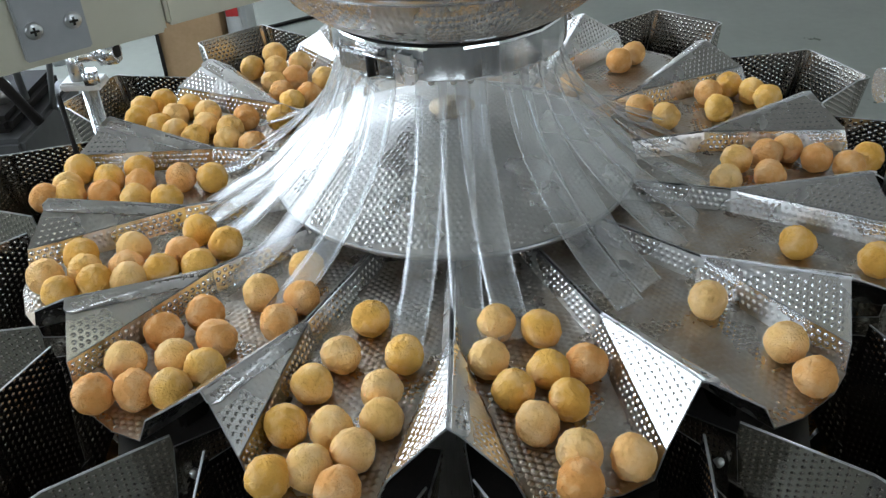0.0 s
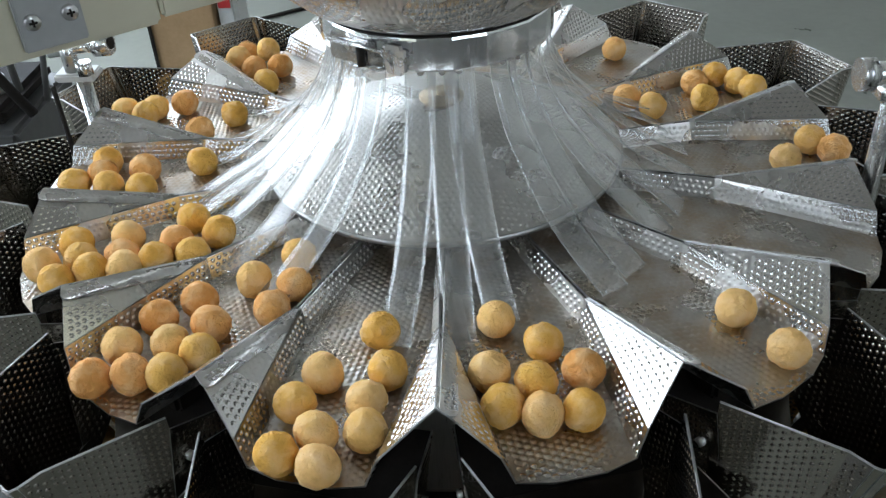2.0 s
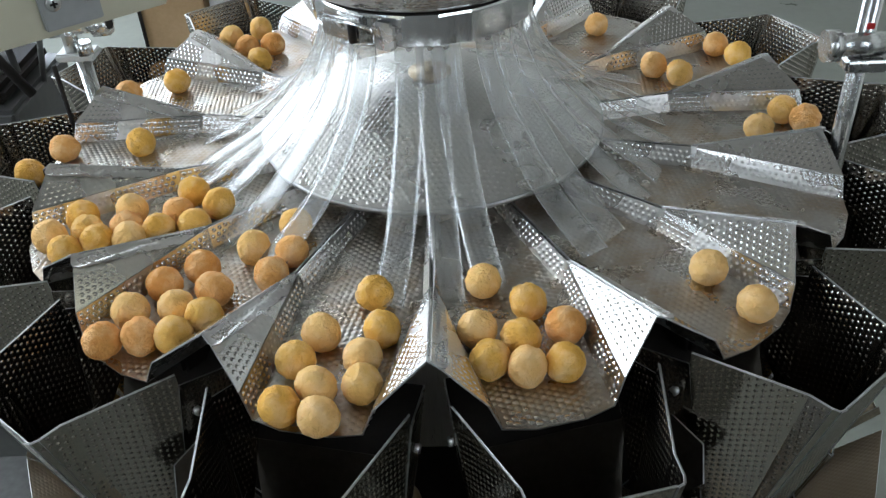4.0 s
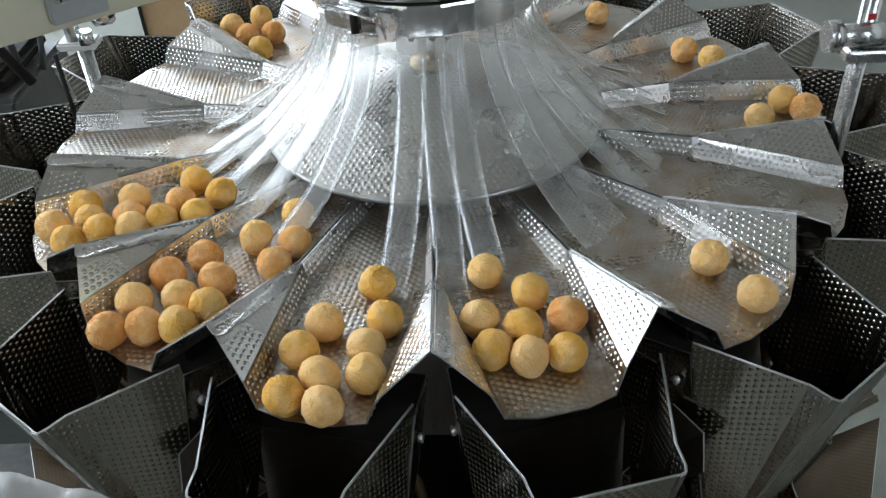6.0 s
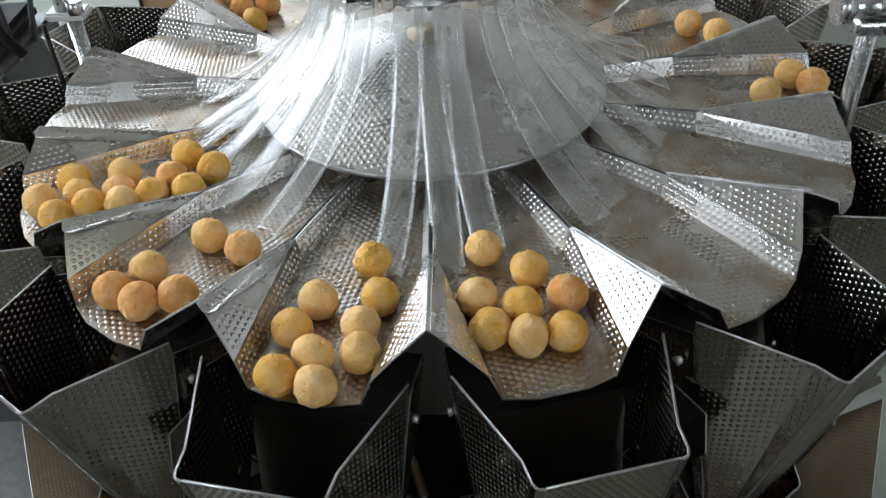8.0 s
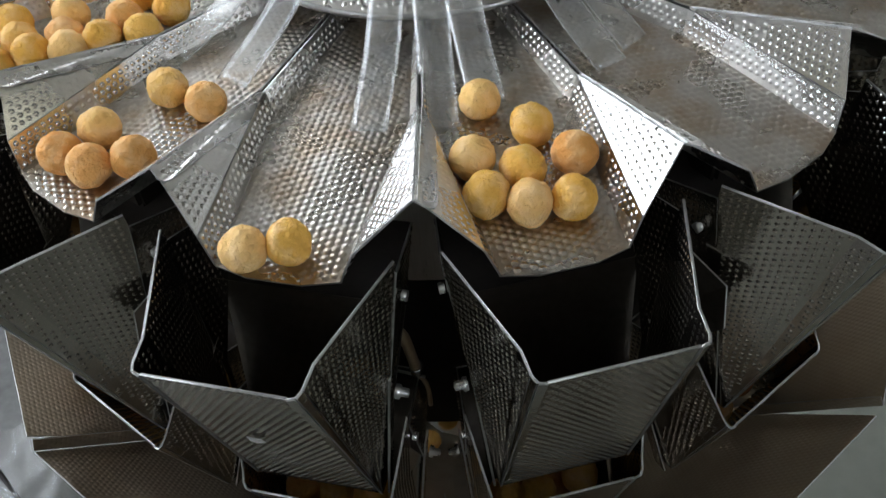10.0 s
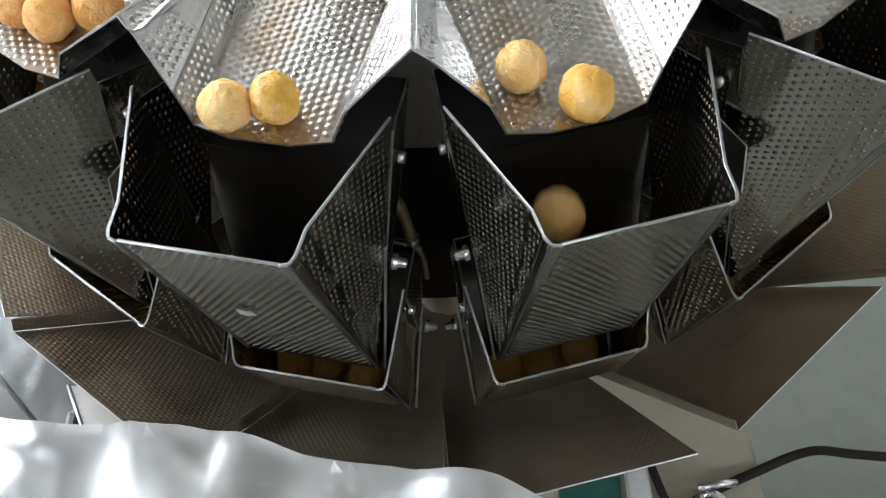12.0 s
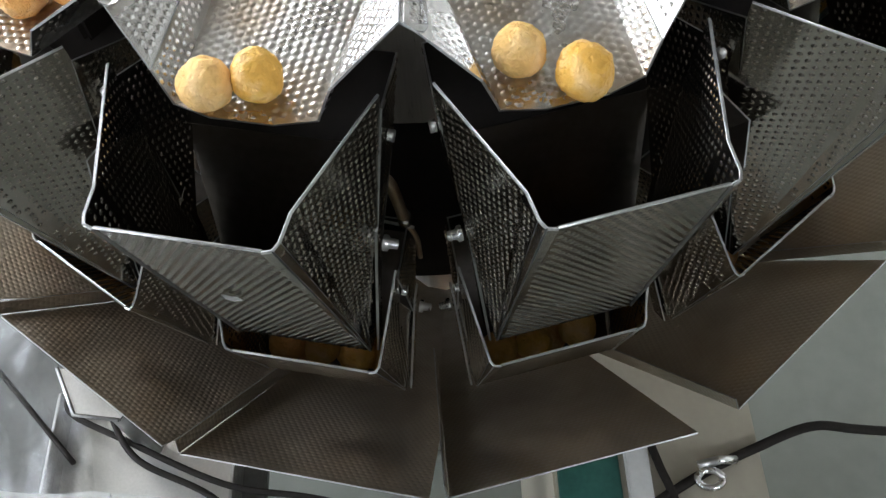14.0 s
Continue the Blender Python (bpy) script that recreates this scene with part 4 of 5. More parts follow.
# head, moment of dropping off the pan (None: stays), rows of seconds, distance out and sideways on the pan
PUFFS = [
    ("A", None, [(0.00, 0.263, -0.013), (0.40, 0.295, 0.014), (8.90, 0.295, 0.014), (9.10, 0.385, -0.006), (9.35, 0.397, 0.005), (9.50, 0.420, 0.000), (9.75, 0.4295, 0.0068)]),
    ("A", None, [(0.00, 0.313, -0.023), (0.40, 0.354, -0.017), (8.70, 0.354, -0.017), (9.10, 0.424, -0.025), (9.35, 0.427, -0.028), (9.50, 0.423, -0.034), (9.75, 0.440, -0.0225)]),
    ("A", 9.5, [(0.00, 0.303, 0.029), (0.40, 0.341, 0.034), (8.80, 0.341, 0.034), (9.10, 0.417, 0.013), (9.30, 0.438, 0.005), (9.45, 0.445, -0.014)]),
    ("A", 8.9, [(0.00, 0.351, -0.034), (0.40, 0.390, -0.027), (8.50, 0.390, -0.027)]),
    ("A", 9.12, [(0.00, 0.347, 0.023), (0.40, 0.377, 0.027), (8.60, 0.377, 0.027)]),
    ("A", 8.8, [(0.00, 0.376, 0.032), (0.40, 0.407, 0.036), (8.50, 0.407, 0.036)]),
    ("A", 8.75, [(0.00, 0.394, -0.002), (0.40, 0.416, 0.000), (8.40, 0.416, 0.000)]),
    ("A", 8.6, [(0.00, 0.397, -0.037), (0.40, 0.442, -0.021), (8.30, 0.442, -0.021)]),
    ("A", 8.5, [(0.00, 0.411, 0.021), (0.20, 0.431, 0.016), (0.40, 0.447, 0.013), (8.20, 0.447, 0.013)]),
    ("A", 0.12, [(0.00, 0.433, -0.005)]),
    ("A", 0.06, [(0.00, 0.447, -0.030)]),
    ("A", 0.08, [(0.00, 0.447, 0.022)]),
    ("B", None, [(0.00, 0.265, -0.022), (0.20, 0.272, -0.016), (0.40, 0.283, -0.017), (10.90, 0.283, -0.017), (11.00, 0.300, -0.021), (11.10, 0.315, -0.027), (11.20, 0.342, -0.038), (11.30, 0.370, -0.035), (11.60, 0.379, -0.033), (11.80, 0.393, -0.034), (12.00, 0.408, -0.026), (12.15, 0.417, -0.026)]),
    ("B", None, [(0.00, 0.282, 0.012), (0.20, 0.300, 0.012), (0.40, 0.323, 0.013), (10.90, 0.323, 0.013), (11.10, 0.356, 0.014), (11.20, 0.359, 0.007), (11.30, 0.369, 0.001), (11.40, 0.387, 0.012), (11.60, 0.411, -0.004), (11.80, 0.429, 0.003), (12.00, 0.441, 0.006), (12.15, 0.444, 0.006)]),
    ("B", 11.885, [(0.00, 0.308, -0.040), (0.20, 0.328, -0.036), (0.40, 0.345, -0.039), (10.90, 0.345, -0.039), (11.10, 0.362, -0.029), (11.20, 0.382, -0.031), (11.30, 0.403, -0.027), (11.50, 0.421, -0.034), (11.70, 0.442, -0.030), (11.80, 0.445, -0.027)]),
    ("B", 11.6, [(0.00, 0.333, 0.003), (0.20, 0.351, -0.009), (0.40, 0.365, -0.006), (10.90, 0.365, -0.006), (11.10, 0.386, 0.007), (11.20, 0.402, 0.004), (11.40, 0.427, -0.006), (11.50, 0.438, -0.004), (11.60, 0.447, -0.004)]),
    ("B", 11.74, [(0.00, 0.333, 0.034), (0.20, 0.340, 0.037), (0.40, 0.361, 0.034), (10.90, 0.361, 0.034), (11.20, 0.385, 0.036), (11.40, 0.405, 0.039), (11.50, 0.422, 0.026), (11.60, 0.439, 0.023), (11.70, 0.447, 0.015)]),
    ("B", 11.36, [(0.00, 0.348, -0.030), (0.20, 0.368, -0.039), (0.40, 0.384, -0.039), (10.90, 0.384, -0.039), (11.10, 0.411, -0.030), (11.20, 0.418, -0.030), (11.30, 0.430, -0.034)]),
    ("B", 11.42, [(0.00, 0.369, 0.008), (0.20, 0.386, 0.018), (0.40, 0.404, 0.019), (10.90, 0.404, 0.019), (11.10, 0.419, 0.033), (11.20, 0.417, 0.038), (11.30, 0.426, 0.033), (11.40, 0.447, 0.031)]),
    ("B", 11.22, [(0.00, 0.387, -0.023), (0.20, 0.390, -0.014), (0.40, 0.400, -0.012), (10.90, 0.400, -0.012), (11.10, 0.425, -0.001), (11.20, 0.438, 0.009)]),
    ("B", 0.24, [(0.00, 0.421, -0.002), (0.10, 0.434, -0.002), (0.20, 0.444, 0.002)]),
    ("B", 0.13, [(0.00, 0.435, 0.033), (0.10, 0.447, 0.026)]),
    ("B", 0.04, [(0.00, 0.447, -0.010)]),
    ("C", 7.08, [(0.00, 0.325, 0.024), (0.10, 0.343, 0.033), (0.20, 0.362, 0.032), (0.30, 0.370, 0.030), (0.50, 0.361, 0.023), (0.90, 0.371, 0.026), (6.65, 0.371, 0.026), (6.80, 0.397, 0.019), (7.00, 0.447, 0.008)]),
    ("C", 6.82, [(0.00, 0.401, 0.026), (0.10, 0.402, 0.023), (0.20, 0.410, 0.023), (0.30, 0.417, 0.025), (0.50, 0.422, 0.019), (0.90, 0.430, 0.015), (6.60, 0.430, 0.015), (6.80, 0.447, 0.032)]),
    ("C", 0.45, [(0.00, 0.439, 0.009), (0.20, 0.443, 0.004), (0.40, 0.447, 0.007)]),
    ("D", 1.62, [(0.00, 0.359, -0.001), (1.25, 0.359, -0.001), (1.50, 0.405, 0.014)]),
    ("D", 1.35, [(0.00, 0.429, -0.001), (1.15, 0.429, -0.001)]),
    ("E", None, [(0.00, 0.307, 0.006), (0.90, 0.329, -0.009), (1.10, 0.329, -0.009), (1.50, 0.369, 0.033), (2.00, 0.409, 0.019)]),
    ("E", None, [(0.00, 0.343, 0.017), (0.90, 0.343, 0.017), (1.10, 0.343, 0.017), (1.50, 0.400, 0.013), (2.00, 0.428, -0.004)]),
    ("E", None, [(0.00, 0.286, -0.035), (0.90, 0.310, -0.044), (1.10, 0.310, -0.044), (1.50, 0.337, -0.031), (2.00, 0.370, -0.021)]),
    ("E", 1.75, [(0.00, 0.333, -0.029), (0.90, 0.356, -0.036), (1.10, 0.356, -0.036), (1.50, 0.377, -0.025)]),
    ("E", 1.85, [(0.00, 0.368, 0.028), (0.90, 0.385, 0.017), (1.10, 0.385, 0.017), (1.50, 0.374, 0.007)]),
    ("E", 1.35, [(0.00, 0.393, 0.004), (0.90, 0.430, -0.001), (1.10, 0.430, -0.001)]),
    ("E", 0.45, [(0.00, 0.421, -0.014)]),
    ("E", 0.2, [(0.00, 0.447, 0.002)]),
    ("F", None, [(0.00, 0.264, 0.030), (3.10, 0.264, 0.030), (3.20, 0.272, 0.031), (4.60, 0.364, 0.006)]),
    ("F", None, [(0.00, 0.278, -0.003), (3.10, 0.278, -0.003), (3.20, 0.284, -0.003), (4.60, 0.379, -0.031)]),
    ("F", 4.3, [(0.00, 0.363, 0.025), (3.10, 0.363, 0.025), (3.20, 0.386, 0.026)]),
    ("F", 3.9, [(0.00, 0.400, 0.031), (3.10, 0.400, 0.031), (3.20, 0.423, 0.036)]),
    ("F", 4.1, [(0.00, 0.345, -0.017), (3.10, 0.345, -0.017), (3.20, 0.365, -0.015)]),
    ("F", 3.6, [(0.00, 0.411, 0.001), (3.10, 0.411, 0.001), (3.20, 0.433, 0.010)]),
    ("F", 3.45, [(0.00, 0.415, -0.023), (3.10, 0.415, -0.023), (3.20, 0.425, -0.025)]),
    ("G", None, [(0.00, 0.264, 0.019), (0.30, 0.297, 0.014), (1.60, 0.297, 0.014), (2.00, 0.378, 0.004)]),
    ("G", 0.8, [(0.00, 0.365, 0.008), (0.30, 0.405, 0.004), (0.60, 0.432, -0.001)]),
    ("G", 0.5, [(0.00, 0.398, 0.005), (0.30, 0.426, 0.003)]),
    ("H", None, [(0.00, 0.275, -0.005), (6.60, 0.275, -0.005), (6.80, 0.294, -0.003), (7.00, 0.342, -0.014), (7.20, 0.373, 0.005), (7.60, 0.385, -0.015)]),
    ("H", None, [(0.00, 0.258, 0.032), (6.65, 0.258, 0.032), (6.80, 0.266, 0.029), (7.00, 0.282, 0.032), (7.20, 0.308, 0.045), (7.60, 0.315, 0.031)]),
    ("H", None, [(0.00, 0.294, 0.042), (6.60, 0.294, 0.042), (6.80, 0.316, 0.041), (7.00, 0.355, 0.038), (7.20, 0.382, 0.040), (7.60, 0.391, 0.034)]),
    ("H", None, [(0.00, 0.325, -0.022), (6.60, 0.325, -0.022), (6.80, 0.341, -0.035), (7.00, 0.370, -0.031), (7.20, 0.407, -0.019), (7.60, 0.421, -0.017)]),
    ("H", 7.4, [(0.00, 0.363, -0.030), (6.60, 0.363, -0.030), (6.80, 0.388, -0.029), (7.00, 0.415, -0.025), (7.20, 0.444, -0.003)]),
    ("H", None, [(0.00, 0.341, 0.014), (6.60, 0.341, 0.014), (6.80, 0.357, -0.000), (7.00, 0.387, -0.008), (7.20, 0.413, 0.009), (7.60, 0.417, 0.013)]),
    ("H", 6.93, [(0.00, 0.405, -0.025), (6.60, 0.405, -0.025), (6.80, 0.429, -0.019)]),
    ("H", 7.1, [(0.00, 0.378, 0.006), (6.60, 0.378, 0.006), (6.80, 0.405, 0.001), (7.00, 0.445, 0.006)]),
    ("H", 7.42, [(0.00, 0.371, 0.037), (6.60, 0.371, 0.037), (6.80, 0.385, 0.026), (7.00, 0.400, 0.026), (7.20, 0.432, 0.037)]),
    ("H", 6.74, [(0.00, 0.444, -0.011), (6.60, 0.444, -0.011)]),
    ("H", 6.9, [(0.00, 0.421, 0.012), (6.60, 0.421, 0.012), (6.80, 0.444, 0.009)]),
    ("H", 6.95, [(0.00, 0.403, 0.035), (6.60, 0.403, 0.035), (6.80, 0.431, 0.036)]),
    ("H", None, [(0.00, 0.223, 0.001), (6.70, 0.223, 0.001), (6.80, 0.238, -0.006), (7.00, 0.280, -0.008), (7.20, 0.313, 0.007), (7.60, 0.321, -0.009)]),
    ("I", None, [(0.00, 0.278, -0.019)]),
    ("I", None, [(0.00, 0.260, 0.019)]),
    ("I", None, [(0.00, 0.344, -0.018)]),
    ("I", None, [(0.00, 0.302, 0.016)]),
    ("I", None, [(0.00, 0.393, -0.031)]),
    ("I", None, [(0.00, 0.355, 0.015)]),
    ("I", None, [(0.00, 0.292, 0.044)]),
    ("I", None, [(0.00, 0.326, 0.035)]),
    ("I", None, [(0.00, 0.392, -0.001)]),
    ("I", None, [(0.00, 0.428, -0.009)]),
    ("I", None, [(0.00, 0.386, 0.023)]),
    ("I", None, [(0.00, 0.418, 0.026)]),
    ("I", None, [(0.00, 0.356, 0.035)]),
    ("J", 5.42, [(0.00, 0.271, -0.004), (0.30, 0.278, -0.020), (0.50, 0.278, -0.018), (3.10, 0.278, -0.018), (3.20, 0.295, -0.020), (4.90, 0.410, -0.002), (5.30, 0.424, 0.001)]),
    ("J", 4.1, [(0.00, 0.307, -0.005), (0.30, 0.332, -0.007), (0.50, 0.341, -0.006), (3.10, 0.341, -0.006), (3.20, 0.350, -0.006)]),
    ("J", 3.65, [(0.00, 0.361, -0.028), (0.50, 0.391, -0.026), (3.10, 0.391, -0.026), (3.20, 0.404, -0.034)]),
    ("J", 3.5, [(0.00, 0.349, 0.006), (0.50, 0.387, 0.003), (3.10, 0.387, 0.003), (3.20, 0.401, 0.005)]),
    ("J", 3.75, [(0.00, 0.345, 0.037), (0.50, 0.372, 0.029), (3.10, 0.372, 0.029), (3.20, 0.383, 0.032)]),
    ("J", 3.95, [(0.00, 0.310, 0.041), (0.50, 0.333, 0.037), (3.10, 0.333, 0.037), (3.20, 0.352, 0.031)]),
    ("J", 3.3, [(0.00, 0.389, -0.007), (0.50, 0.413, 0.021), (3.10, 0.413, 0.021), (3.20, 0.443, 0.005)]),
    ("J", 0.5, [(0.00, 0.432, -0.033)]),
    ("J", 0.35, [(0.00, 0.431, 0.006)]),
    ("J", 0.1, [(0.00, 0.447, 0.031)]),
    ("J", 0.45, [(0.00, 0.383, 0.027)]),
    ("J", 0.25, [(0.00, 0.422, 0.025)]),
    ("K", 3.9, [(0.00, 0.304, -0.024), (1.20, 0.324, -0.015), (1.50, 0.359, -0.008), (2.00, 0.382, -0.013), (3.10, 0.382, -0.013), (3.20, 0.414, -0.029)]),
    ("K", 3.5, [(0.00, 0.304, 0.008), (1.20, 0.304, 0.008), (1.50, 0.340, 0.030), (2.00, 0.409, 0.013), (3.10, 0.409, 0.013), (3.20, 0.434, 0.002)]),
    ("K", 3.4, [(0.00, 0.329, 0.044), (1.20, 0.329, 0.044), (1.50, 0.367, 0.038), (2.00, 0.408, 0.033), (3.10, 0.408, 0.033), (3.20, 0.425, 0.033)]),
    ("K", 4.6, [(0.00, 0.264, -0.041), (1.20, 0.264, -0.041), (1.50, 0.251, -0.009), (2.00, 0.300, -0.010), (2.50, 0.300, -0.010), (3.20, 0.300, -0.010)]),
    ("K", 4.2, [(0.00, 0.250, 0.033), (1.20, 0.250, 0.033), (1.50, 0.264, 0.033), (2.00, 0.311, 0.044), (2.50, 0.321, 0.044), (3.20, 0.321, 0.044)]),
    ("K", 1.62, [(0.00, 0.438, -0.023), (1.30, 0.438, -0.023)]),
    ("K", 1.45, [(0.00, 0.447, 0.004), (1.20, 0.447, 0.004)]),
    ("K", 1.5, [(0.00, 0.433, 0.030), (1.20, 0.433, 0.030)]),
    ("K", 1.75, [(0.00, 0.392, -0.023), (1.30, 0.392, -0.023)]),
    ("K", 1.7, [(0.00, 0.392, 0.007), (1.30, 0.392, 0.007)]),
    ("K", 1.6, [(0.00, 0.391, 0.036), (1.30, 0.391, 0.036)]),
    ("K", 1.85, [(0.00, 0.358, -0.015), (1.30, 0.358, -0.015)]),
    ("K", 1.9, [(0.00, 0.338, 0.012), (1.30, 0.338, 0.012)]),
    ("K", 1.72, [(0.00, 0.362, 0.041), (1.30, 0.362, 0.041)]),
    ("K", 2.05, [(0.00, 0.286, 0.036), (1.30, 0.286, 0.036)]),
    ("L", None, [(0.00, 0.319, -0.026), (1.20, 0.319, -0.026), (1.50, 0.354, -0.023), (2.00, 0.432, -0.013)]),
    ("L", None, [(0.00, 0.356, 0.032), (1.20, 0.356, 0.032), (1.50, 0.363, 0.036), (2.00, 0.434, 0.034)]),
    ("L", None, [(0.00, 0.319, 0.040), (1.20, 0.319, 0.040), (1.50, 0.321, 0.044), (2.00, 0.385, 0.035)]),
    ("L", None, [(0.00, 0.289, 0.016), (1.20, 0.289, 0.016), (1.50, 0.331, 0.008), (2.00, 0.368, 0.003)]),
    ("L", None, [(0.00, 0.283, 0.045), (1.20, 0.283, 0.045), (1.50, 0.278, 0.037), (2.00, 0.333, 0.044)]),
    ("L", 1.65, [(0.00, 0.447, -0.019), (1.20, 0.447, -0.019)]),
    ("L", 1.5, [(0.00, 0.425, 0.029), (1.20, 0.425, 0.029)]),
    ("L", 1.75, [(0.00, 0.402, 0.004), (1.30, 0.402, 0.004)]),
    ("L", 1.85, [(0.00, 0.392, -0.029), (1.30, 0.392, -0.029)]),
    ("L", 1.95, [(0.00, 0.351, 0.002), (1.30, 0.351, 0.002)]),
]
puffs = [puff("round golden fried puff with wrinkled crust on a feeder pan", "puffs on the feeder pans") for _ in PUFFS]

# bin that catches the portions under the chute
bin_ = thing("catch_bin", "round stainless bin under the chute outlet", "bin")
part("bin_wall", lathe_bm([(0.0, 0.045), (0.2, 0.045), (0.22, 0.3), (0.224, 0.3), (0.205, 0.04), (0.0, 0.035)], 48), STEEL, bin_)
part("bin_foot", lathe_bm([(0.0, 0.0), (0.18, 0.0), (0.18, 0.036), (0.0, 0.036)], 48), DARK, bin_)

# scraps and crumbs
scrap = thing("label_scrap", "small torn white label scrap stuck to a hopper", "scrap")
scrap_bm = plate_bm([(-0.0065, 0, -0.007), (-0.0015, 0, -0.010), (0.0065, 0, -0.0035), (0.0055, 0, 0.005), (0.0015, 0, 0.0035), (-0.0055, 0, 0.006)], 0.0006)
part("paper", scrap_bm, WHITE, scrap)
scrap.matrix_basis = turn(-0.5 * STEP) @ Matrix.Translation(P(0.5236, -0.0079, -0.1160)) @ pose(0, 0, 0, 14.6, 0, 0)
hose_stub = thing("hose_end", "bent brown plastic hose end between the hoppers", "hose")
part("hose", rod_bm(spline([(-0.036, -0.394, Z0 - 0.148), (-0.0255, -0.40, Z0 - 0.146), (-0.0215, -0.40, Z0 - 0.164), (-0.0175, -0.40, Z0 - 0.196)], 6), 0.0048, 12), GREASY, hose_stub)
part("clamp_band", rod_bm([(-0.0172, -0.40, Z0 - 0.193), (-0.0166, -0.40, Z0 - 0.203)], 0.0060, 12), CHROME, hose_stub)
part("wire", rod_bm(spline([(-0.0165, -0.40, Z0 - 0.205), (-0.0095, -0.40, Z0 - 0.227), (-0.0085, -0.40, Z0 - 0.2585)], 6), 0.0022, 8), GREASY, hose_stub)
part("cross_wire", rod_bm([(-0.035, -0.398, Z0 - 0.203), (-0.010, -0.402, Z0 - 0.209)], 0.0014, 8), STEEL, hose_stub)
crumbs = tagged(new("crumbs"), "loose golden crumbs scattered on the pans", "crumbs", kind="stuff")
crumb_bm = bmesh.new()
cr = random.Random(21)
for k in range(420):
    head = cr.choice("BCDEFGEFGHAL")
    u = cr.uniform(0.24, 0.44)
    v = cr.gauss(0, 0.018)
    p = turn((-0.5 + "ABCDEFG".find(head) if head in "ABCDEFG" else {"H": -1.5, "L": -5.5}[head]) * STEP) @ P(u, max(-0.042, min(0.042, v)), -0.0212)
    r = cr.uniform(0.0003, 0.0009)
    bmesh.ops.create_icosphere(crumb_bm, subdivisions=1, radius=r, matrix=Matrix.Translation(p) @ Matrix.Diagonal((1.3, 1, 0.8, 1)))
part("grains", crumb_bm, PUFF, crumbs)

# puffs waiting in the weighing hoppers
for head in "ABCDEFGHIJKL":
    for u, v, z in ((0.445, -0.041, -0.342), (0.447, -0.008, -0.345), (0.445, 0.03, -0.34), (0.434, -0.028, -0.368), (0.434, 0.010, -0.371), (0.434, 0.042, -0.366), (0.424, -0.034, -0.396), (0.424, 0.0, -0.397), (0.424, 0.034, -0.395)):
        ob = puff("golden fried puff lying in a weighing hopper", "puffs in the weighing hoppers")
        ob.matrix_basis = Matrix.Translation(head_point(head, u + puff_rng.uniform(-0.003, 0.003), v + puff_rng.uniform(-0.004, 0.004), z - 0.016)) @ pose(0, 0, 0, puff_rng.uniform(0, 360), puff_rng.uniform(0, 360), 0)


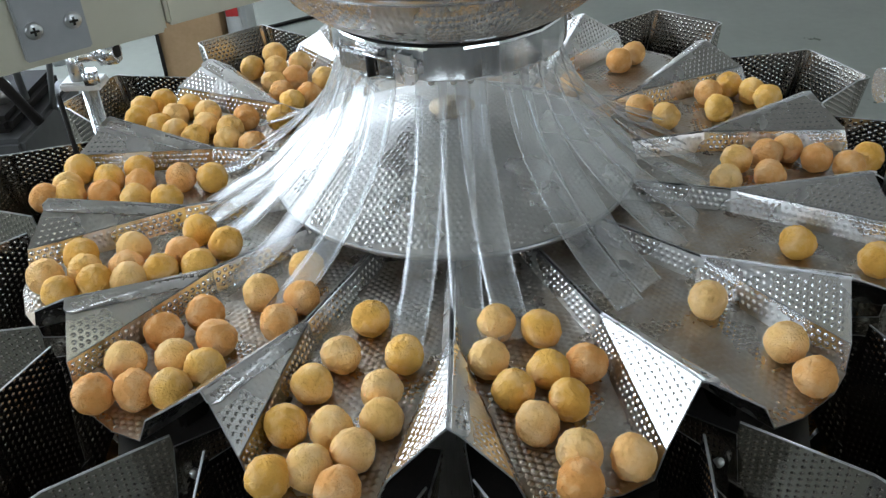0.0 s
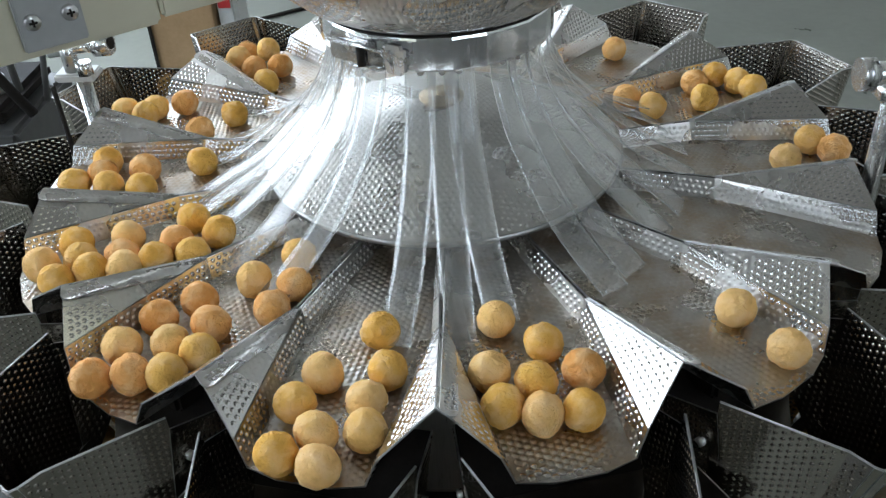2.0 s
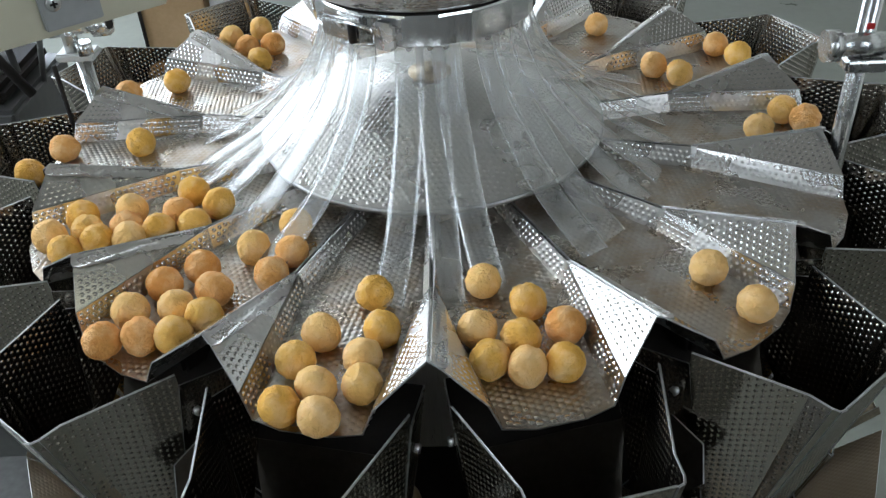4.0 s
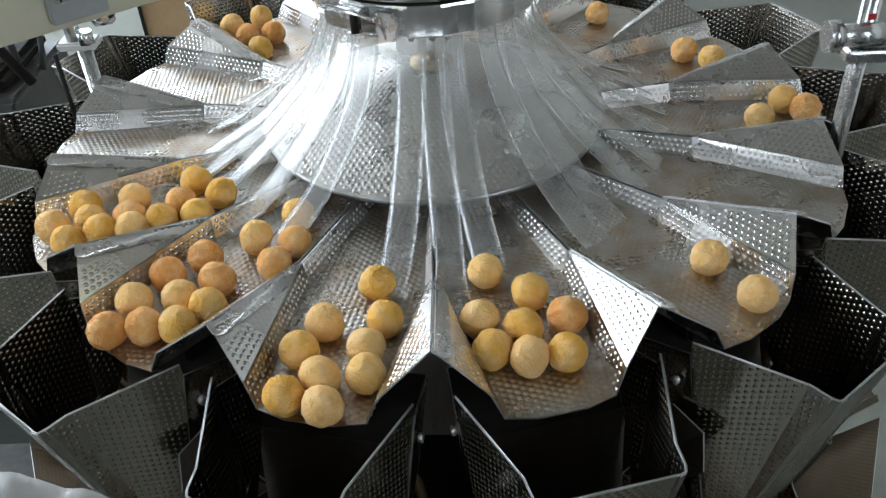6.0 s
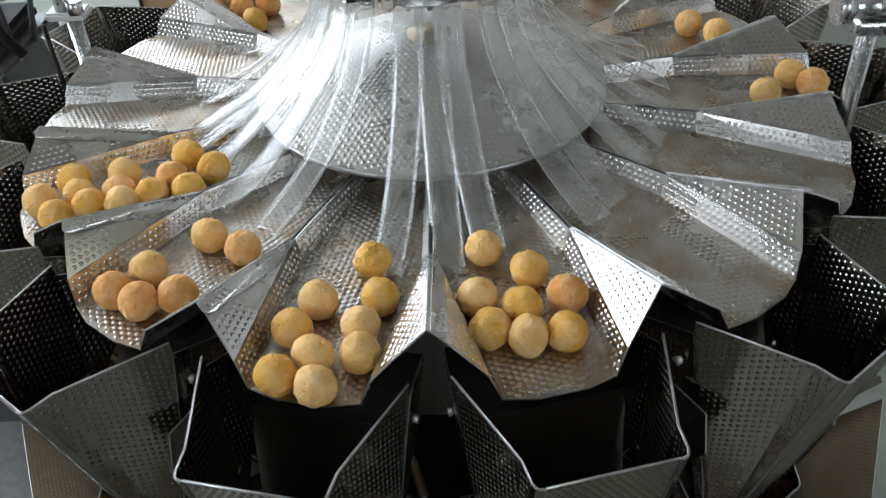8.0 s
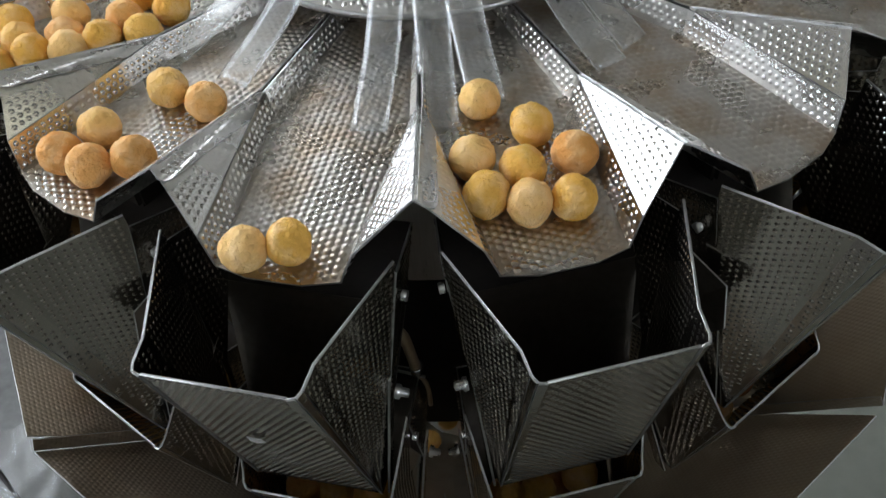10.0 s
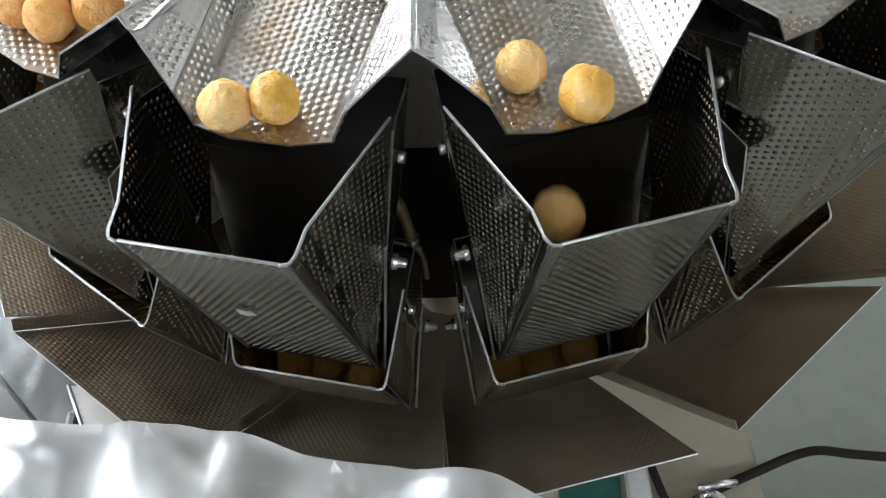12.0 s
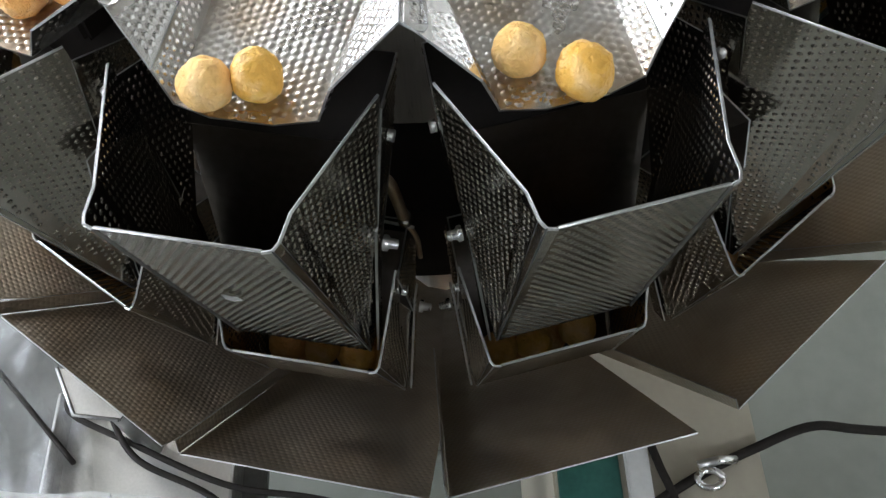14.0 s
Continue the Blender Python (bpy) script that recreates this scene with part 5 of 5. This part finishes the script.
def puff_path(head, leave, rows, slot):
    """Seconds and place along the pan, off its lip and down into the hopper."""
    path = [(t, u, v, PUFF_Z) for t, u, v in rows]
    if leave is not None:
        u, v = path[-1][1:3]
        path.append((leave, max(0.450, u + 0.002), v * 0.94, PUFF_Z))
        lay, col = divmod(slot, 3)
        rest = (0.474 - 0.008 * (lay % 2), (-0.034, 0.0, 0.034)[col] * 0.95, -0.195 + 0.029 * lay)
        for dt in (0.06, 0.12, 0.18):
            z = PUFF_Z - 4.9 * (dt - 0.01) ** 2
            k = dt / 0.2
            path.append((leave + dt, 0.452 + 0.040 * math.sin(k * 1.6), v * 0.94 * (1 - 0.15 * k), max(z, rest[2])))
        path.append((leave + 0.24, *rest))
        if leave < 9.6:
            # the weigher lets go: down through hopper and chute into the bin
            ring, place = divmod(slot, 4)
            side = 0.05 * (place % 2 * 2 - 1)
            path += [(leave + 0.60, *rest), (leave + 0.72, 0.440, rest[1], -0.30), (leave + 0.80, 0.425, rest[1] * 0.9, -0.46), (leave + 1.05, 0.25, rest[1] * 0.4, -0.66), (leave + 1.25, 0.04, 0.0, -0.90), (leave + 1.45, 0.06 + 0.03 * (place // 2), side, -1.32 + 0.033 * ring)]
    return path


def puff_rows(head, leave, rows, slot, start):
    path = puff_path(head, leave, rows, slot)
    spin = start.copy()
    out, last = [], None
    for t, u, v, z in path:
        p = head_point(head, u, v, z)
        if last is None:
            out.append((t, p, spin.copy()))
        else:
            d = p - last[1]
            n = max(1, math.ceil(d.length / 0.02))
            for i in range(1, n + 1):
                q = last[1] + d * (i / n)
                roll_axis = Vector((-d.y, d.x, 0))
                if roll_axis.length > 1e-4:
                    spin = Matrix.Rotation(0.6 * d.length / n / 0.0165, 3, roll_axis.normalized()) @ spin
                tt = last[0] + (t - last[0]) * i / n
                if frame(tt) > frame(out[-1][0]):
                    out.append((tt, q, spin.copy()))
                else:
                    out[-1] = (out[-1][0], q, out[-1][2]) if out[-1][0] > 0 else out[-1]
        last = (t, p)
    if out[-1][0] < 14.0:
        out.append((14.0, out[-1][1], out[-1][2]))
    return [(t, Matrix.Translation(p) @ m.to_4x4()) for t, p, m in out]


def motions():
    filled = {}
    r = random.Random(3)
    for ob, (head, leave, rows) in zip(puffs, PUFFS):
        slot = filled.get(head, 0)
        if leave is not None:
            filled[head] = slot + 1
        start = Euler((r.uniform(0, 6), r.uniform(0, 6), r.uniform(0, 6))).to_matrix()
        keys = puff_rows(head, leave, rows, slot, start)
        if len(rows) == 1 and leave is None:
            ob.matrix_basis = keys[0][1]
        else:
            walk(ob, keys)
    # the bag drifts into view beside the hoppers
    film_rows = [(0.0, -0.70), (3.0, -0.66), (5.3, -0.575), (6.5, -0.572), (7.2, -0.575), (9.3, -0.70), (10.8, -0.70), (11.4, -0.668), (12.0, -0.655), (12.3, -0.650), (12.7, -0.656), (13.2, -0.672), (14.0, -0.683)]
    walk(bag_film, [(t, pose(-0.12, y, Z0 + 0.05, 0, 0, -12.5)) for t, y in film_rows])


motions()
